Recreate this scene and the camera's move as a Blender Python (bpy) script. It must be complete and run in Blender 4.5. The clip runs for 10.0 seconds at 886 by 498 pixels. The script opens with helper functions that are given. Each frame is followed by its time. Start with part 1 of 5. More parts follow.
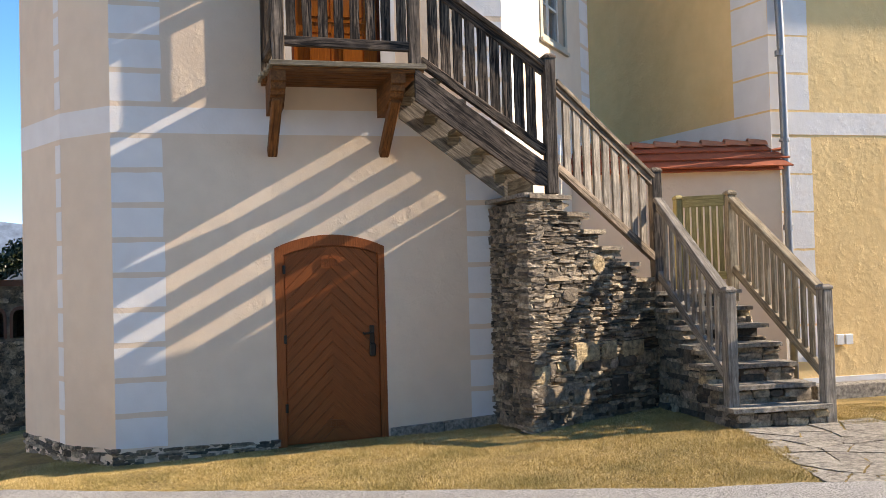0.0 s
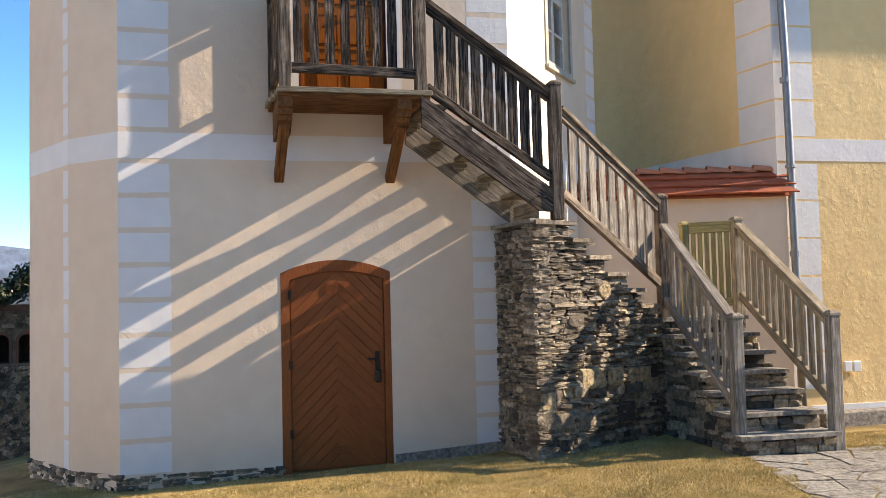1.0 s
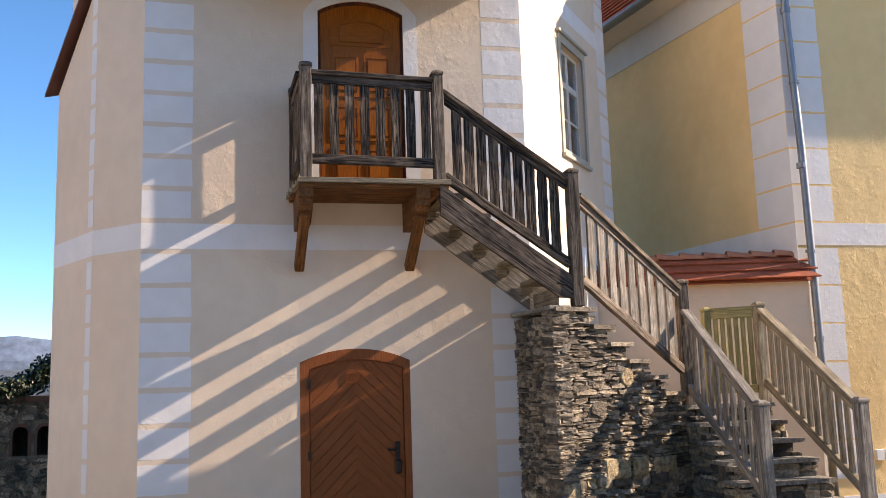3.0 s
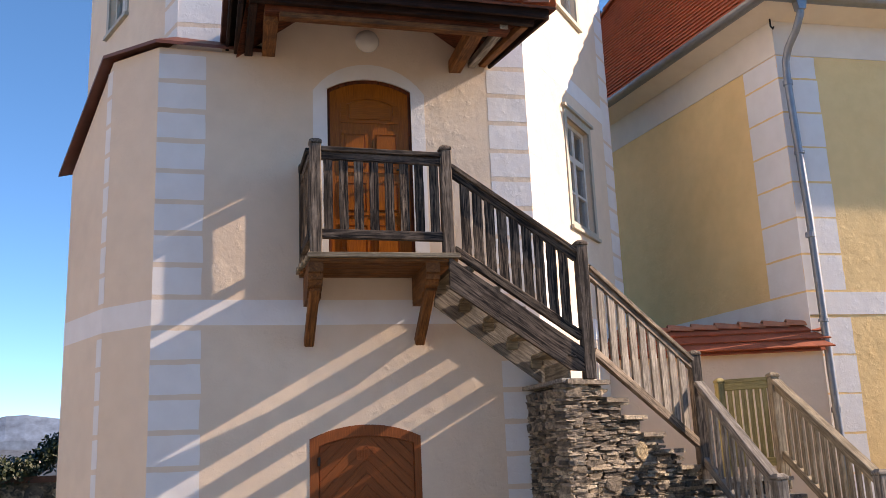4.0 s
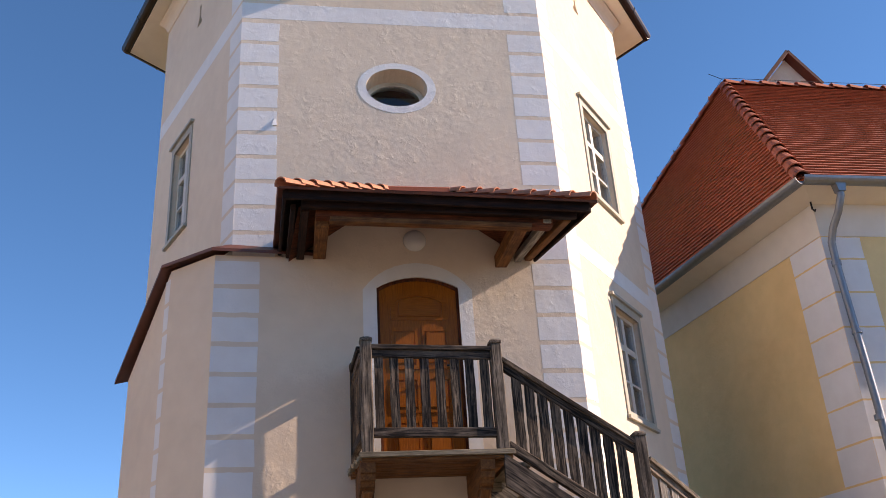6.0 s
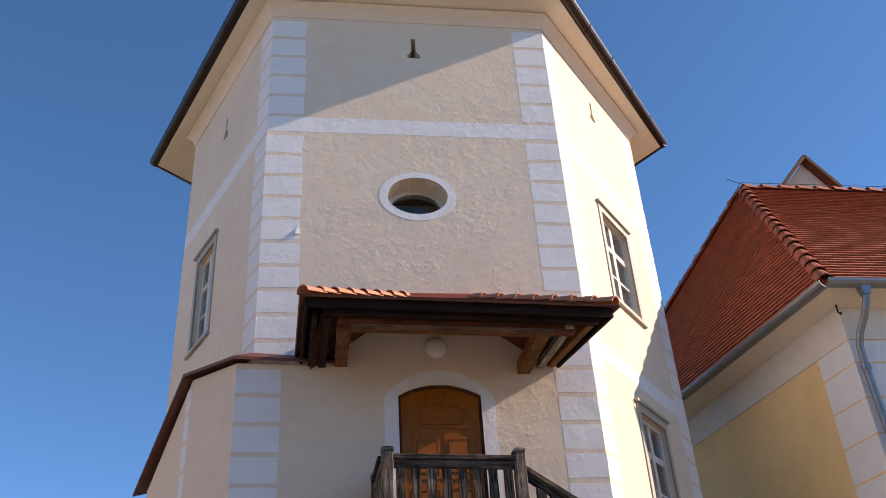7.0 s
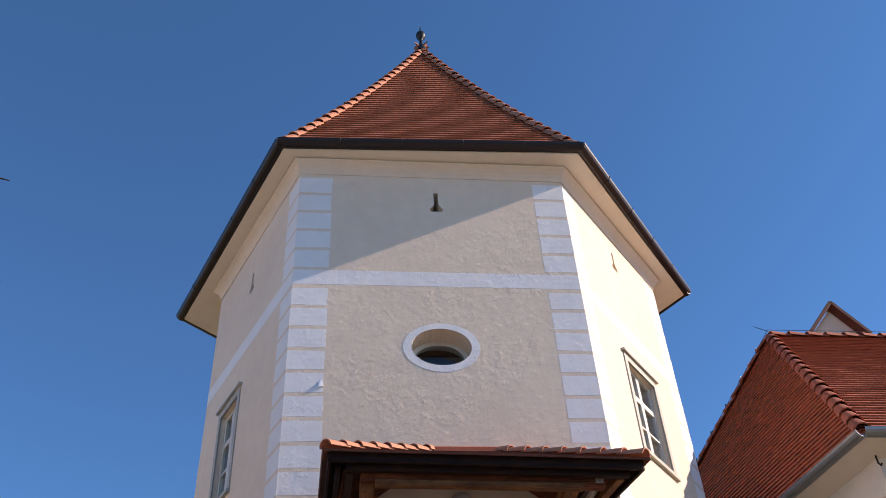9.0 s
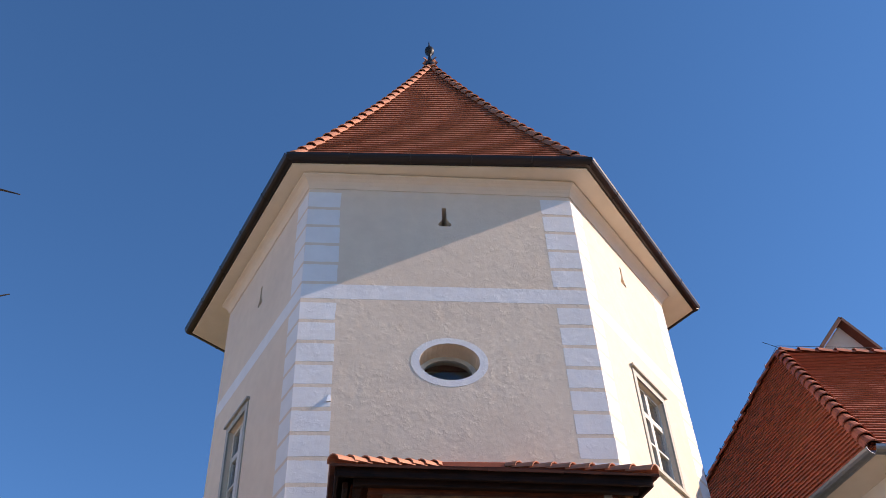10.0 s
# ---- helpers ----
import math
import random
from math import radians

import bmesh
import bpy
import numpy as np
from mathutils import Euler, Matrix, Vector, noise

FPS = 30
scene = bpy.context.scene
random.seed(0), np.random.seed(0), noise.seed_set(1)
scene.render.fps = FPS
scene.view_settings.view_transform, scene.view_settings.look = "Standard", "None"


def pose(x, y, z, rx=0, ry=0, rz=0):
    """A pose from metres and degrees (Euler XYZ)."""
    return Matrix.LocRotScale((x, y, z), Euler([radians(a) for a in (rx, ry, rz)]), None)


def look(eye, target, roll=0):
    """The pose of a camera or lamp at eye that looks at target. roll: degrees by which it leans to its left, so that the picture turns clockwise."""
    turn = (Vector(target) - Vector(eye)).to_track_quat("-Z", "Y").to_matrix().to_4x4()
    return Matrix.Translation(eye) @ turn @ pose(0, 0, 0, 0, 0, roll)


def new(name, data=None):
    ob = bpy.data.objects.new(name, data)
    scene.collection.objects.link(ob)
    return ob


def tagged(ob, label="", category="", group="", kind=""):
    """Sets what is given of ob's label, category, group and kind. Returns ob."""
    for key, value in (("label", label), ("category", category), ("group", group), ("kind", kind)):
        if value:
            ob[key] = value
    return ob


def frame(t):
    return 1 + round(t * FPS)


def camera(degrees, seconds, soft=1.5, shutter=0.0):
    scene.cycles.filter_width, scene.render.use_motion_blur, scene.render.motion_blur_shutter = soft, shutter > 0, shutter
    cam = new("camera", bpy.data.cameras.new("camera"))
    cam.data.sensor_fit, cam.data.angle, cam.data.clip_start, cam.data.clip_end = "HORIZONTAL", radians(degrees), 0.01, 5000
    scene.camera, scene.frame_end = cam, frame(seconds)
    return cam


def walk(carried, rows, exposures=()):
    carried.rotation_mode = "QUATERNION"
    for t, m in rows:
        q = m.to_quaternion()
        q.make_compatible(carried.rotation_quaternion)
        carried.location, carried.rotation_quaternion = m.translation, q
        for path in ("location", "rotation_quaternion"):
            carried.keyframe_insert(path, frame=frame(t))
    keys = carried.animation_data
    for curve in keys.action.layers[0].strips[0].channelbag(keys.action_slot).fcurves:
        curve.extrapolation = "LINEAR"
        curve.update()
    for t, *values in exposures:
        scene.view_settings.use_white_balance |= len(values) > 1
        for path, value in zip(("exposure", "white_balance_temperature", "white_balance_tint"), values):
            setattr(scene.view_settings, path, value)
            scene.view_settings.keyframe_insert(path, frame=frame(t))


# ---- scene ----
cam = camera(51.35, 10.0, 0.5)
UNIT = 1.08  # metres to one plan unit; the plan below is drawn in plan units
EYE = 1.6 * UNIT
# seconds, yaw, pitch and roll in degrees
ROWS = [
    (0.0, -14.29, 1.42, -1.56),
    (0.5, -14.20, 2.13, -1.49),
    (1.0, -13.97, 3.02, -1.43),
    (1.5, -13.66, 4.03, -1.43),
    (2.0, -13.38, 5.25, -1.50),
    (3.5, -12.70, 10.62, -2.07),
    (4.0, -12.47, 13.08, -2.39),
    (4.5, -12.02, 15.72, -2.73),
    (5.0, -11.34, 18.62, -3.15),
    (5.5, -10.58, 21.87, -3.49),
    (7.0, -8.85, 31.95, -3.71),
    (7.5, -8.57, 35.00, -3.64),
    (8.0, -8.36, 37.71, -3.70),
    (8.5, -8.10, 39.87, -3.83),
    (9.0, -7.77, 41.38, -3.72),
    (9.5, -7.40, 42.14, -3.47),
    (10.0, -7.16, 42.32, -3.17),
]
walk(cam, [(t, pose(0, 0, EYE, 90 + pitch, 0, yaw) @ pose(0, 0, 0, 0, 0, roll)) for t, yaw, pitch, roll in ROWS],
     [(0.0, 1.8, 8800, 18), (2.0, 1.78, 8800, 20), (4.5, 1.54, 9000, 28), (5.5, 1.38, 8900, 29), (7.5, 1.21, 8500, 27), (10.0, 1.17, 8000, 27)])

# ---- light ----
SUN_TURN, SUN_HIGH = 6.7, 29.2  # degrees off the front wall's plane, and above the horizon
toward_sun = Vector((math.cos(radians(SUN_TURN)), -math.sin(radians(SUN_TURN)), math.tan(radians(SUN_HIGH)))).normalized()
world = bpy.data.worlds.new("world")
scene.world = world
world.use_nodes = True
wn = world.node_tree
sky = wn.nodes.new("ShaderNodeTexSky")
sky.sky_type, sky.sun_disc = "NISHITA", False
sky.sun_elevation = radians(SUN_HIGH)
sky.sun_rotation = math.atan2(toward_sun.x, toward_sun.y)
sky.altitude, sky.air_density, sky.dust_density, sky.ozone_density = 1500, 0.68, 0.05, 6.0
clear = wn.nodes.new("ShaderNodeHueSaturation")
clear.inputs["Saturation"].default_value = 1.135
clear.inputs["Hue"].default_value = 0.4935
wn.links.new(sky.outputs[0], clear.inputs["Color"])
wn.links.new(clear.outputs[0], wn.nodes["Background"].inputs[0])
wn.nodes["Background"].inputs[1].default_value = 0.125
lamp_data = bpy.data.lights.new("sun", "SUN")
lamp_data.energy, lamp_data.angle, lamp_data.color = 2.95, radians(0.5), (1.0, 0.985, 0.94)
sun = new("sun", lamp_data)
sun.matrix_world = look(toward_sun * 60, (0, 0, 0))


# ---- materials ----
def material(name, rough=0.8, metal=0.0):
    m = bpy.data.materials.new(name)
    m.use_nodes = True
    b = m.node_tree.nodes["Principled BSDF"]
    b.inputs["Roughness"].default_value, b.inputs["Metallic"].default_value = rough, metal
    return m, m.node_tree, b


def node(nt, kind, **values):
    n = nt.nodes.new(kind)
    for key, value in values.items():
        n.inputs[key].default_value = value
    return n


def coords(nt, scale=(1, 1, 1)):
    g = nt.nodes.new("ShaderNodeNewGeometry")
    mp = nt.nodes.new("ShaderNodeMapping")
    mp.inputs["Scale"].default_value = scale
    nt.links.new(g.outputs["Position"], mp.inputs["Vector"])
    return mp.outputs[0]


def noise_of(nt, vec, scale, detail=5.0, rough=0.6, distort=0.0):
    n = node(nt, "ShaderNodeTexNoise", Scale=scale, Detail=detail, Roughness=rough, Distortion=distort)
    nt.links.new(vec, n.inputs["Vector"])
    return n.outputs[0]


def ramp(nt, value, stops):
    r = nt.nodes.new("ShaderNodeValToRGB")
    e = r.color_ramp.elements
    while len(e) < len(stops):
        e.new(0.5)
    for el, (p, c) in zip(e, stops):
        el.position, el.color = p, (*c, 1)
    nt.links.new(value, r.inputs[0])
    return r.outputs[0]


def mixed(nt, factor, a, b, how="MIX"):
    n = nt.nodes.new("ShaderNodeMix")
    n.data_type, n.blend_type = "RGBA", how
    for socket, v in ((n.inputs[0], factor), (n.inputs[6], a), (n.inputs[7], b)):
        if isinstance(v, (int, float)):
            socket.default_value = v
        elif isinstance(v, tuple):
            socket.default_value = (*v, 1)
        else:
            nt.links.new(v, socket)
    return n.outputs[2]


def bump(nt, b, height, strength, distance):
    n = node(nt, "ShaderNodeBump", Strength=strength, Distance=distance)
    nt.links.new(height, n.inputs["Height"])
    nt.links.new(n.outputs[0], b.inputs["Normal"])


def plaster(name, base, stain, grain=0.006):
    """Hand-trowelled lime plaster: soft dents, sparse crumbs and a fine sandy grain."""
    m, nt, b = material(name, 0.9)
    v = coords(nt)
    big = noise_of(nt, v, 0.7, 4, 0.55)
    mid = noise_of(nt, v, 4.5, 7, 0.5, 0.1)
    dents = noise_of(nt, v, 4.0, 6, 0.55, 0.3)
    crumbs = noise_of(nt, v, 7.0, 6, 0.68, 0.2)
    fine = noise_of(nt, v, 90.0, 3, 0.6)
    c = mixed(nt, ramp(nt, big, [(0.35, (0, 0, 0)), (0.75, (1, 1, 1))]), base, stain)
    c = mixed(nt, 0.16, c, ramp(nt, mid, [(0.3, (0.6, 0.57, 0.54)), (0.7, (1, 1, 1))]), "MULTIPLY")
    nt.links.new(c, b.inputs["Base Color"])
    h = mixed(nt, 0.3, dents, ramp(nt, crumbs, [(0.30, (0.1, 0.1, 0.1)), (0.55, (0.4, 0.4, 0.4)), (0.72, (1, 1, 1))]))
    worked = noise_of(nt, v, 1.1, 3, 0.6, 0.4)
    h = mixed(nt, ramp(nt, worked, [(0.38, (0.45, 0.45, 0.45)), (0.62, (1, 1, 1))]), (0.42, 0.42, 0.42), h)
    h = mixed(nt, 0.05, h, fine)
    bump(nt, b, h, 0.65, grain)
    return m


TIMBERS = []


def timber(name, light, dark, rough=0.75, streak=1.0, vary=1.0, bias=0.0):
    """Wood whose grain runs along each piece, told apart piece by piece."""
    m, nt, b = material(name, rough)
    b.inputs["Specular IOR Level"].default_value = 0.2
    at = nt.nodes.new("ShaderNodeAttribute")
    at.attribute_name = "grain"
    info = nt.nodes.new("ShaderNodeObjectInfo")
    add = nt.nodes.new("ShaderNodeVectorMath")
    add.operation = "ADD"
    mul = nt.nodes.new("ShaderNodeMath")
    mul.operation = "MULTIPLY"
    mul.inputs[1].default_value = 53.0
    nt.links.new(info.outputs["Random"], mul.inputs[0])
    nt.links.new(at.outputs["Vector"], add.inputs[0])
    nt.links.new(mul.outputs[0], add.inputs[1])
    mp = nt.nodes.new("ShaderNodeMapping")
    mp.inputs["Scale"].default_value = (2.2, 34, 34)
    nt.links.new(add.outputs[0], mp.inputs["Vector"])
    g = noise_of(nt, mp.outputs[0], 1.0, 6, 0.68, 1.1)
    fine = nt.nodes.new("ShaderNodeMapping")
    fine.inputs["Scale"].default_value = (7, 190, 190)
    nt.links.new(add.outputs[0], fine.inputs["Vector"])
    f = noise_of(nt, fine.outputs[0], 1.0, 3, 0.6)
    blotch = noise_of(nt, add.outputs[0], 4.5, 4, 0.6)
    c = ramp(nt, g, [(0.5 + bias - 0.13 * streak, dark), (0.5 + bias + 0.13 * streak, light)])
    c = mixed(nt, ramp(nt, blotch, [(0.42, (0, 0, 0)), (0.68, (1, 1, 1))]), c, mixed(nt, 0.65, c, dark))
    c = mixed(nt, 0.5, c, ramp(nt, f, [(0.35, (0.4, 0.4, 0.4)), (0.6, (1.1, 1.1, 1.1))]), "MULTIPLY")
    c = mixed(nt, 1.0, c, ramp(nt, info.outputs["Random"], [(0.0, (1 - 0.42 * vary, 1 - 0.42 * vary, 1 - 0.41 * vary)), (1.0, (1 + 0.26 * vary, 1 + 0.22 * vary, 1 + 0.16 * vary))]), "MULTIPLY")
    nt.links.new(c, b.inputs["Base Color"])
    bump(nt, b, mixed(nt, 0.4, g, f), 0.7, 0.005)
    TIMBERS.append(m)
    return m


def stone(name, colours, rough=0.85, scale=20, joined=False):
    m, nt, b = material(name, rough)
    v = coords(nt)
    isl = nt.nodes.new("ShaderNodeNewGeometry" if joined else "ShaderNodeObjectInfo")
    n1 = noise_of(nt, v, scale, 8, 0.7)
    n2 = noise_of(nt, v, scale * 5, 4, 0.6)
    c = ramp(nt, isl.outputs["Random Per Island" if joined else "Random"], [(i / (len(colours) - 1), k) for i, k in enumerate(colours)])
    c = mixed(nt, 0.75, c, ramp(nt, n1, [(0.37, (0.2, 0.185, 0.17)), (0.62, (1.3, 1.26, 1.18))]), "MULTIPLY")
    nt.links.new(c, b.inputs["Base Color"])
    bump(nt, b, mixed(nt, 0.5, n1, n2), 1.0, 0.038)
    return m


def tilework(name, a, d, rough=0.75):
    m, nt, b = material(name, rough)
    v = coords(nt)
    isl = nt.nodes.new("ShaderNodeNewGeometry")
    info = nt.nodes.new("ShaderNodeObjectInfo")
    c = ramp(nt, isl.outputs["Random Per Island"], [(0, a), (1, d)])
    c2 = ramp(nt, info.outputs["Random"], [(0, (0.85, 0.85, 0.85)), (1, (1.1, 1.1, 1.1))])
    c = mixed(nt, 1.0, c, c2, "MULTIPLY")
    n1 = noise_of(nt, v, 9, 6, 0.65)
    c = mixed(nt, 0.5, c, ramp(nt, n1, [(0.3, (0.5, 0.47, 0.45)), (0.7, (1, 1, 1))]), "MULTIPLY")
    nt.links.new(c, b.inputs["Base Color"])
    bump(nt, b, noise_of(nt, v, 60, 4, 0.6), 0.4, 0.004)
    return m


def plain(name, colour, rough=0.6, metal=0.0, wear=0.25, scale=12):
    m, nt, b = material(name, rough, metal)
    v = coords(nt)
    n1 = noise_of(nt, v, scale, 6, 0.65)
    nt.links.new(mixed(nt, wear, colour, ramp(nt, n1, [(0.3, tuple(k * 0.45 for k in colour)), (0.7, tuple(min(1, k * 1.2) for k in colour))])), b.inputs["Base Color"])
    bump(nt, b, noise_of(nt, v, scale * 6, 3, 0.6), 0.15, 0.003)
    return m


PLASTER = plaster("cream plaster", (0.76, 0.62, 0.475), (0.71, 0.57, 0.435), 0.026)
WHITE = plaster("white lime paint", (0.78, 0.765, 0.74), (0.72, 0.705, 0.68), 0.02)
YELLOW = plaster("yellow ochre plaster", (0.88, 0.615, 0.295), (0.8, 0.545, 0.25), 0.04)
SOFFIT = plaster("cream painted soffit boards", (0.78, 0.70, 0.59), (0.72, 0.64, 0.54), 0.003)
GREYWOOD = timber("weathered grey timber", (0.36, 0.285, 0.22), (0.045, 0.034, 0.026), streak=0.85)
GREYWOOD_X = timber("weathered grey timber rails", (0.24, 0.185, 0.145), (0.014, 0.01, 0.008), streak=0.85, bias=0.02)
DARKWOOD = timber("dark weathered boards", (0.28, 0.21, 0.155), (0.013, 0.009, 0.007), streak=0.75, bias=0.035)
PALEWOOD = timber("pale weathered timber", (0.46, 0.385, 0.275), (0.17, 0.135, 0.09), vary=0.5)
YELLOWWOOD = timber("yellow-green timber", (0.52, 0.44, 0.2), (0.3, 0.25, 0.11), vary=0.4)
PALEGREY = timber("pale grey weathered timber", (0.47, 0.42, 0.355), (0.13, 0.113, 0.094), vary=0.4)
BROWNWOOD = timber("brown stained timber", (0.36, 0.15, 0.05), (0.07, 0.027, 0.011), streak=1.5, vary=0.5)
CANOPYWOOD = timber("dark red-brown canopy timber", (0.2, 0.055, 0.022), (0.045, 0.013, 0.006))
# much darker copy of the canopy timber, for its edge and inner boards
NEARBLACKWOOD = timber("near-black canopy timber", (0.05, 0.018, 0.01), (0.008, 0.004, 0.003))
DOORRED = timber("red brown painted planks", (0.34, 0.1, 0.03), (0.25, 0.07, 0.021), 0.5, 1.6, 0.2)
DOORORANGE = timber("honey varnished wood", (0.42, 0.125, 0.014), (0.29, 0.078, 0.009), 0.34, 2.2, 0.2)
SLATES_RANGE = [(0.05, 0.042, 0.035), (0.23, 0.19, 0.15), (0.46, 0.39, 0.305), (0.1, 0.085, 0.07), (0.36, 0.29, 0.21), (0.57, 0.49, 0.375)]
SLATE = stone("grey slate", SLATES_RANGE)
SLATE_REST = stone("grey slate courses", SLATES_RANGE, joined=True)
SLAB = stone("pale slate slabs", [(0.3, 0.285, 0.26), (0.37, 0.35, 0.31), (0.27, 0.25, 0.225)])
SANDSTONE = stone("buff sandstone", [(0.42, 0.31, 0.18), (0.5, 0.4, 0.25)])
MORTAR = stone("dark mortar", [(0.045, 0.038, 0.032), (0.075, 0.063, 0.052)])
TILE = tilework("red clay tiles", (0.38, 0.09, 0.038), (0.45, 0.112, 0.05))
TILEDARK = tilework("aged red clay tiles", (0.38, 0.115, 0.056), (0.47, 0.15, 0.075))
# darkened clay: the shade at the canopy's tile edges is in the colour
DIMTILE = tilework("weathered clay tiles with edge shade in the colour", (0.1, 0.034, 0.02), (0.2, 0.06, 0.032))
RIDGE = tilework("orange clay ridge tiles", (0.46, 0.17, 0.085), (0.56, 0.22, 0.12))
BROWNMETAL = plain("dark brown sheet metal", (0.024, 0.014, 0.011), 0.42, 0.3)
REDMETAL = plain("red brown painted metal", (0.15, 0.048, 0.028), 0.5, 0.1)
ZINC = plain("grey zinc", (0.26, 0.275, 0.29), 0.48, 0.8)
IRON = plain("black iron", (0.025, 0.024, 0.023), 0.45, 0.6)
FRAMEPAINT = plain("pale grey window paint", (0.6, 0.57, 0.5), 0.5)
SURROUND = plain("stone grey window surround", (0.4, 0.375, 0.31), 0.6)
OPAL = plain("opal glass", (0.6, 0.57, 0.52), 0.25, 0, 0.05)
PLASTIC = plain("white plastic", (0.8, 0.8, 0.78), 0.4, 0, 0.08)
# near-black stands in for the unlit rooms behind the windows
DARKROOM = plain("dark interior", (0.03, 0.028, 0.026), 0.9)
HILLS = plain("hazy wooded hills", (0.13, 0.18, 0.25), 1.0, 0, 0.9, 0.05)


def glass():
    m, nt, b = material("window glass", 0.03)
    b.inputs["Transmission Weight"].default_value = 1.0
    b.inputs["IOR"].default_value = 1.45
    b.inputs["Base Color"].default_value = (0.9, 0.93, 0.95, 1)
    return m


GLASS = glass()


def turf(name, a, d, e):
    m, nt, b = material(name, 0.95)
    v = coords(nt)
    c = ramp(nt, noise_of(nt, v, 1.3, 5, 0.6), [(0.35, a), (0.55, d), (0.72, e)])
    c = mixed(nt, 0.7, c, ramp(nt, noise_of(nt, v, 30, 6, 0.7), [(0.3, (0.45, 0.42, 0.35)), (0.7, (1.2, 1.15, 1.0))]), "MULTIPLY")
    nt.links.new(c, b.inputs["Base Color"])
    bump(nt, b, noise_of(nt, v, 60, 5, 0.7), 1.0, 0.03)
    return m


TURF = turf("dry winter grass", (0.18, 0.13, 0.042), (0.37, 0.26, 0.088), (0.5, 0.36, 0.155))


def blade_material():
    m, nt, b = material("grass blades", 0.8)
    g = nt.nodes.new("ShaderNodeNewGeometry")
    c = ramp(nt, g.outputs["Random Per Island"], [(0.0, (0.13, 0.095, 0.03)), (0.3, (0.4, 0.29, 0.09)), (0.7, (0.62, 0.46, 0.18)), (1.0, (0.82, 0.66, 0.38))])
    patch = noise_of(nt, coords(nt), 1.6, 4, 0.6)
    c = mixed(nt, ramp(nt, patch, [(0.46, (0, 0, 0)), (0.66, (0.55, 0.55, 0.55))]), c, (0.19, 0.165, 0.04))
    nt.links.new(c, b.inputs["Base Color"])
    return m


BLADES = blade_material()


def asphalt():
    m, nt, b = material("grey asphalt", 0.85)
    v = coords(nt)
    c = ramp(nt, noise_of(nt, v, 75, 4, 0.75), [(0.36, (0.06, 0.06, 0.06)), (0.6, (0.46, 0.455, 0.44))])
    c = mixed(nt, 0.6, c, ramp(nt, noise_of(nt, v, 1.5, 4, 0.6), [(0.3, (0.7, 0.7, 0.7)), (0.7, (1.1, 1.1, 1.1))]), "MULTIPLY")
    nt.links.new(c, b.inputs["Base Color"])
    bump(nt, b, noise_of(nt, v, 75, 4, 0.75), 1.0, 0.012)
    return m


ASPHALT = asphalt()


# ---- building blocks ----
def thing(name, at, label, category, group="", kind=""):
    ob = new(name)
    ob.location = Vector(at) * UNIT
    ob.empty_display_size = 0.1
    return tagged(ob, label, category, group, kind)


def base_of(parent):
    p = Vector((0, 0, 0))
    while parent is not None:
        p += parent.location
        parent = parent.parent
    return p


def grain_along(me):
    """Stores each point in the piece's own axes, the longest first, for the run of the wood's grain."""
    co = np.array([v.co for v in me.vertices])
    co = co - co.mean(axis=0)
    _, _, axes = np.linalg.svd(co, full_matrices=False)
    axes = axes * np.sign(axes.sum(axis=1, keepdims=True) + 1e-6)
    me.attributes.new("grain", "FLOAT_VECTOR", "POINT").data.foreach_set("vector", (co @ axes.T).astype(np.float32).ravel())


def part(name, bm, mat, parent=None, label="", smooth=False):
    """One mesh object, its plan-unit geometry brought to metres and to its parent's base."""
    base = base_of(parent)
    for v in bm.verts:
        v.co = v.co * UNIT - base
    bmesh.ops.recalc_face_normals(bm, faces=bm.faces)
    me = bpy.data.meshes.new(name)
    bm.to_mesh(me)
    bm.free()
    me.materials.append(mat)
    if mat in TIMBERS:
        grain_along(me)
    if smooth:
        me.shade_smooth()
    ob = new(name, me)
    ob.parent = parent
    return tagged(ob, label)


def structure(name, bm, mat, label, category, kind="structure"):
    return tagged(part(name, bm, mat), label, category, "", kind)


def box(bm, lo, hi, bevel=0.0, m=None):
    """A box between two corners, its edges bevelled, turned by m."""
    r = bmesh.ops.create_cube(bm, size=1.0)
    lo, hi = Vector(lo), Vector(hi)
    t = Matrix.Translation((lo + hi) / 2) @ Matrix.Diagonal((*(hi - lo), 1))
    bmesh.ops.transform(bm, matrix=(m @ t) if m else t, verts=r["verts"])
    if bevel:
        edges = list({e for v in r["verts"] for e in v.link_edges})
        bmesh.ops.bevel(bm, geom=edges, offset=bevel, segments=1, affect="EDGES")
    return bm


def boxed(lo, hi, bevel=0.0, m=None):
    return box(bmesh.new(), lo, hi, bevel, m)


def beam(bm, a, b, wide, high, up=(0, 0, 1), bevel=0.006):
    """A squared timber from a to b (their middle lines)."""
    a, b = Vector(a), Vector(b)
    x = (b - a).normalized()
    y = Vector(up).cross(x).normalized()
    z = x.cross(y)
    m = Matrix((x, y, z)).transposed().to_4x4()
    m.translation = a
    return box(bm, (0, -wide / 2, -high / 2), ((b - a).length, wide / 2, high / 2), bevel, m)


def beamed(*args, **kw):
    return beam(bmesh.new(), *args, **kw)


def prism(bm, outline, to3, thick):
    """A solid from a flat outline: to3(u, v, depth)."""
    n = len(outline)
    f = [bm.verts.new(to3(u, v, 0)) for u, v in outline]
    k = [bm.verts.new(to3(u, v, thick)) for u, v in outline]
    bm.faces.new(f)
    bm.faces.new(k[::-1])
    for i in range(n):
        j = (i + 1) % n
        bm.faces.new((f[i], k[i], k[j], f[j]))
    return bm


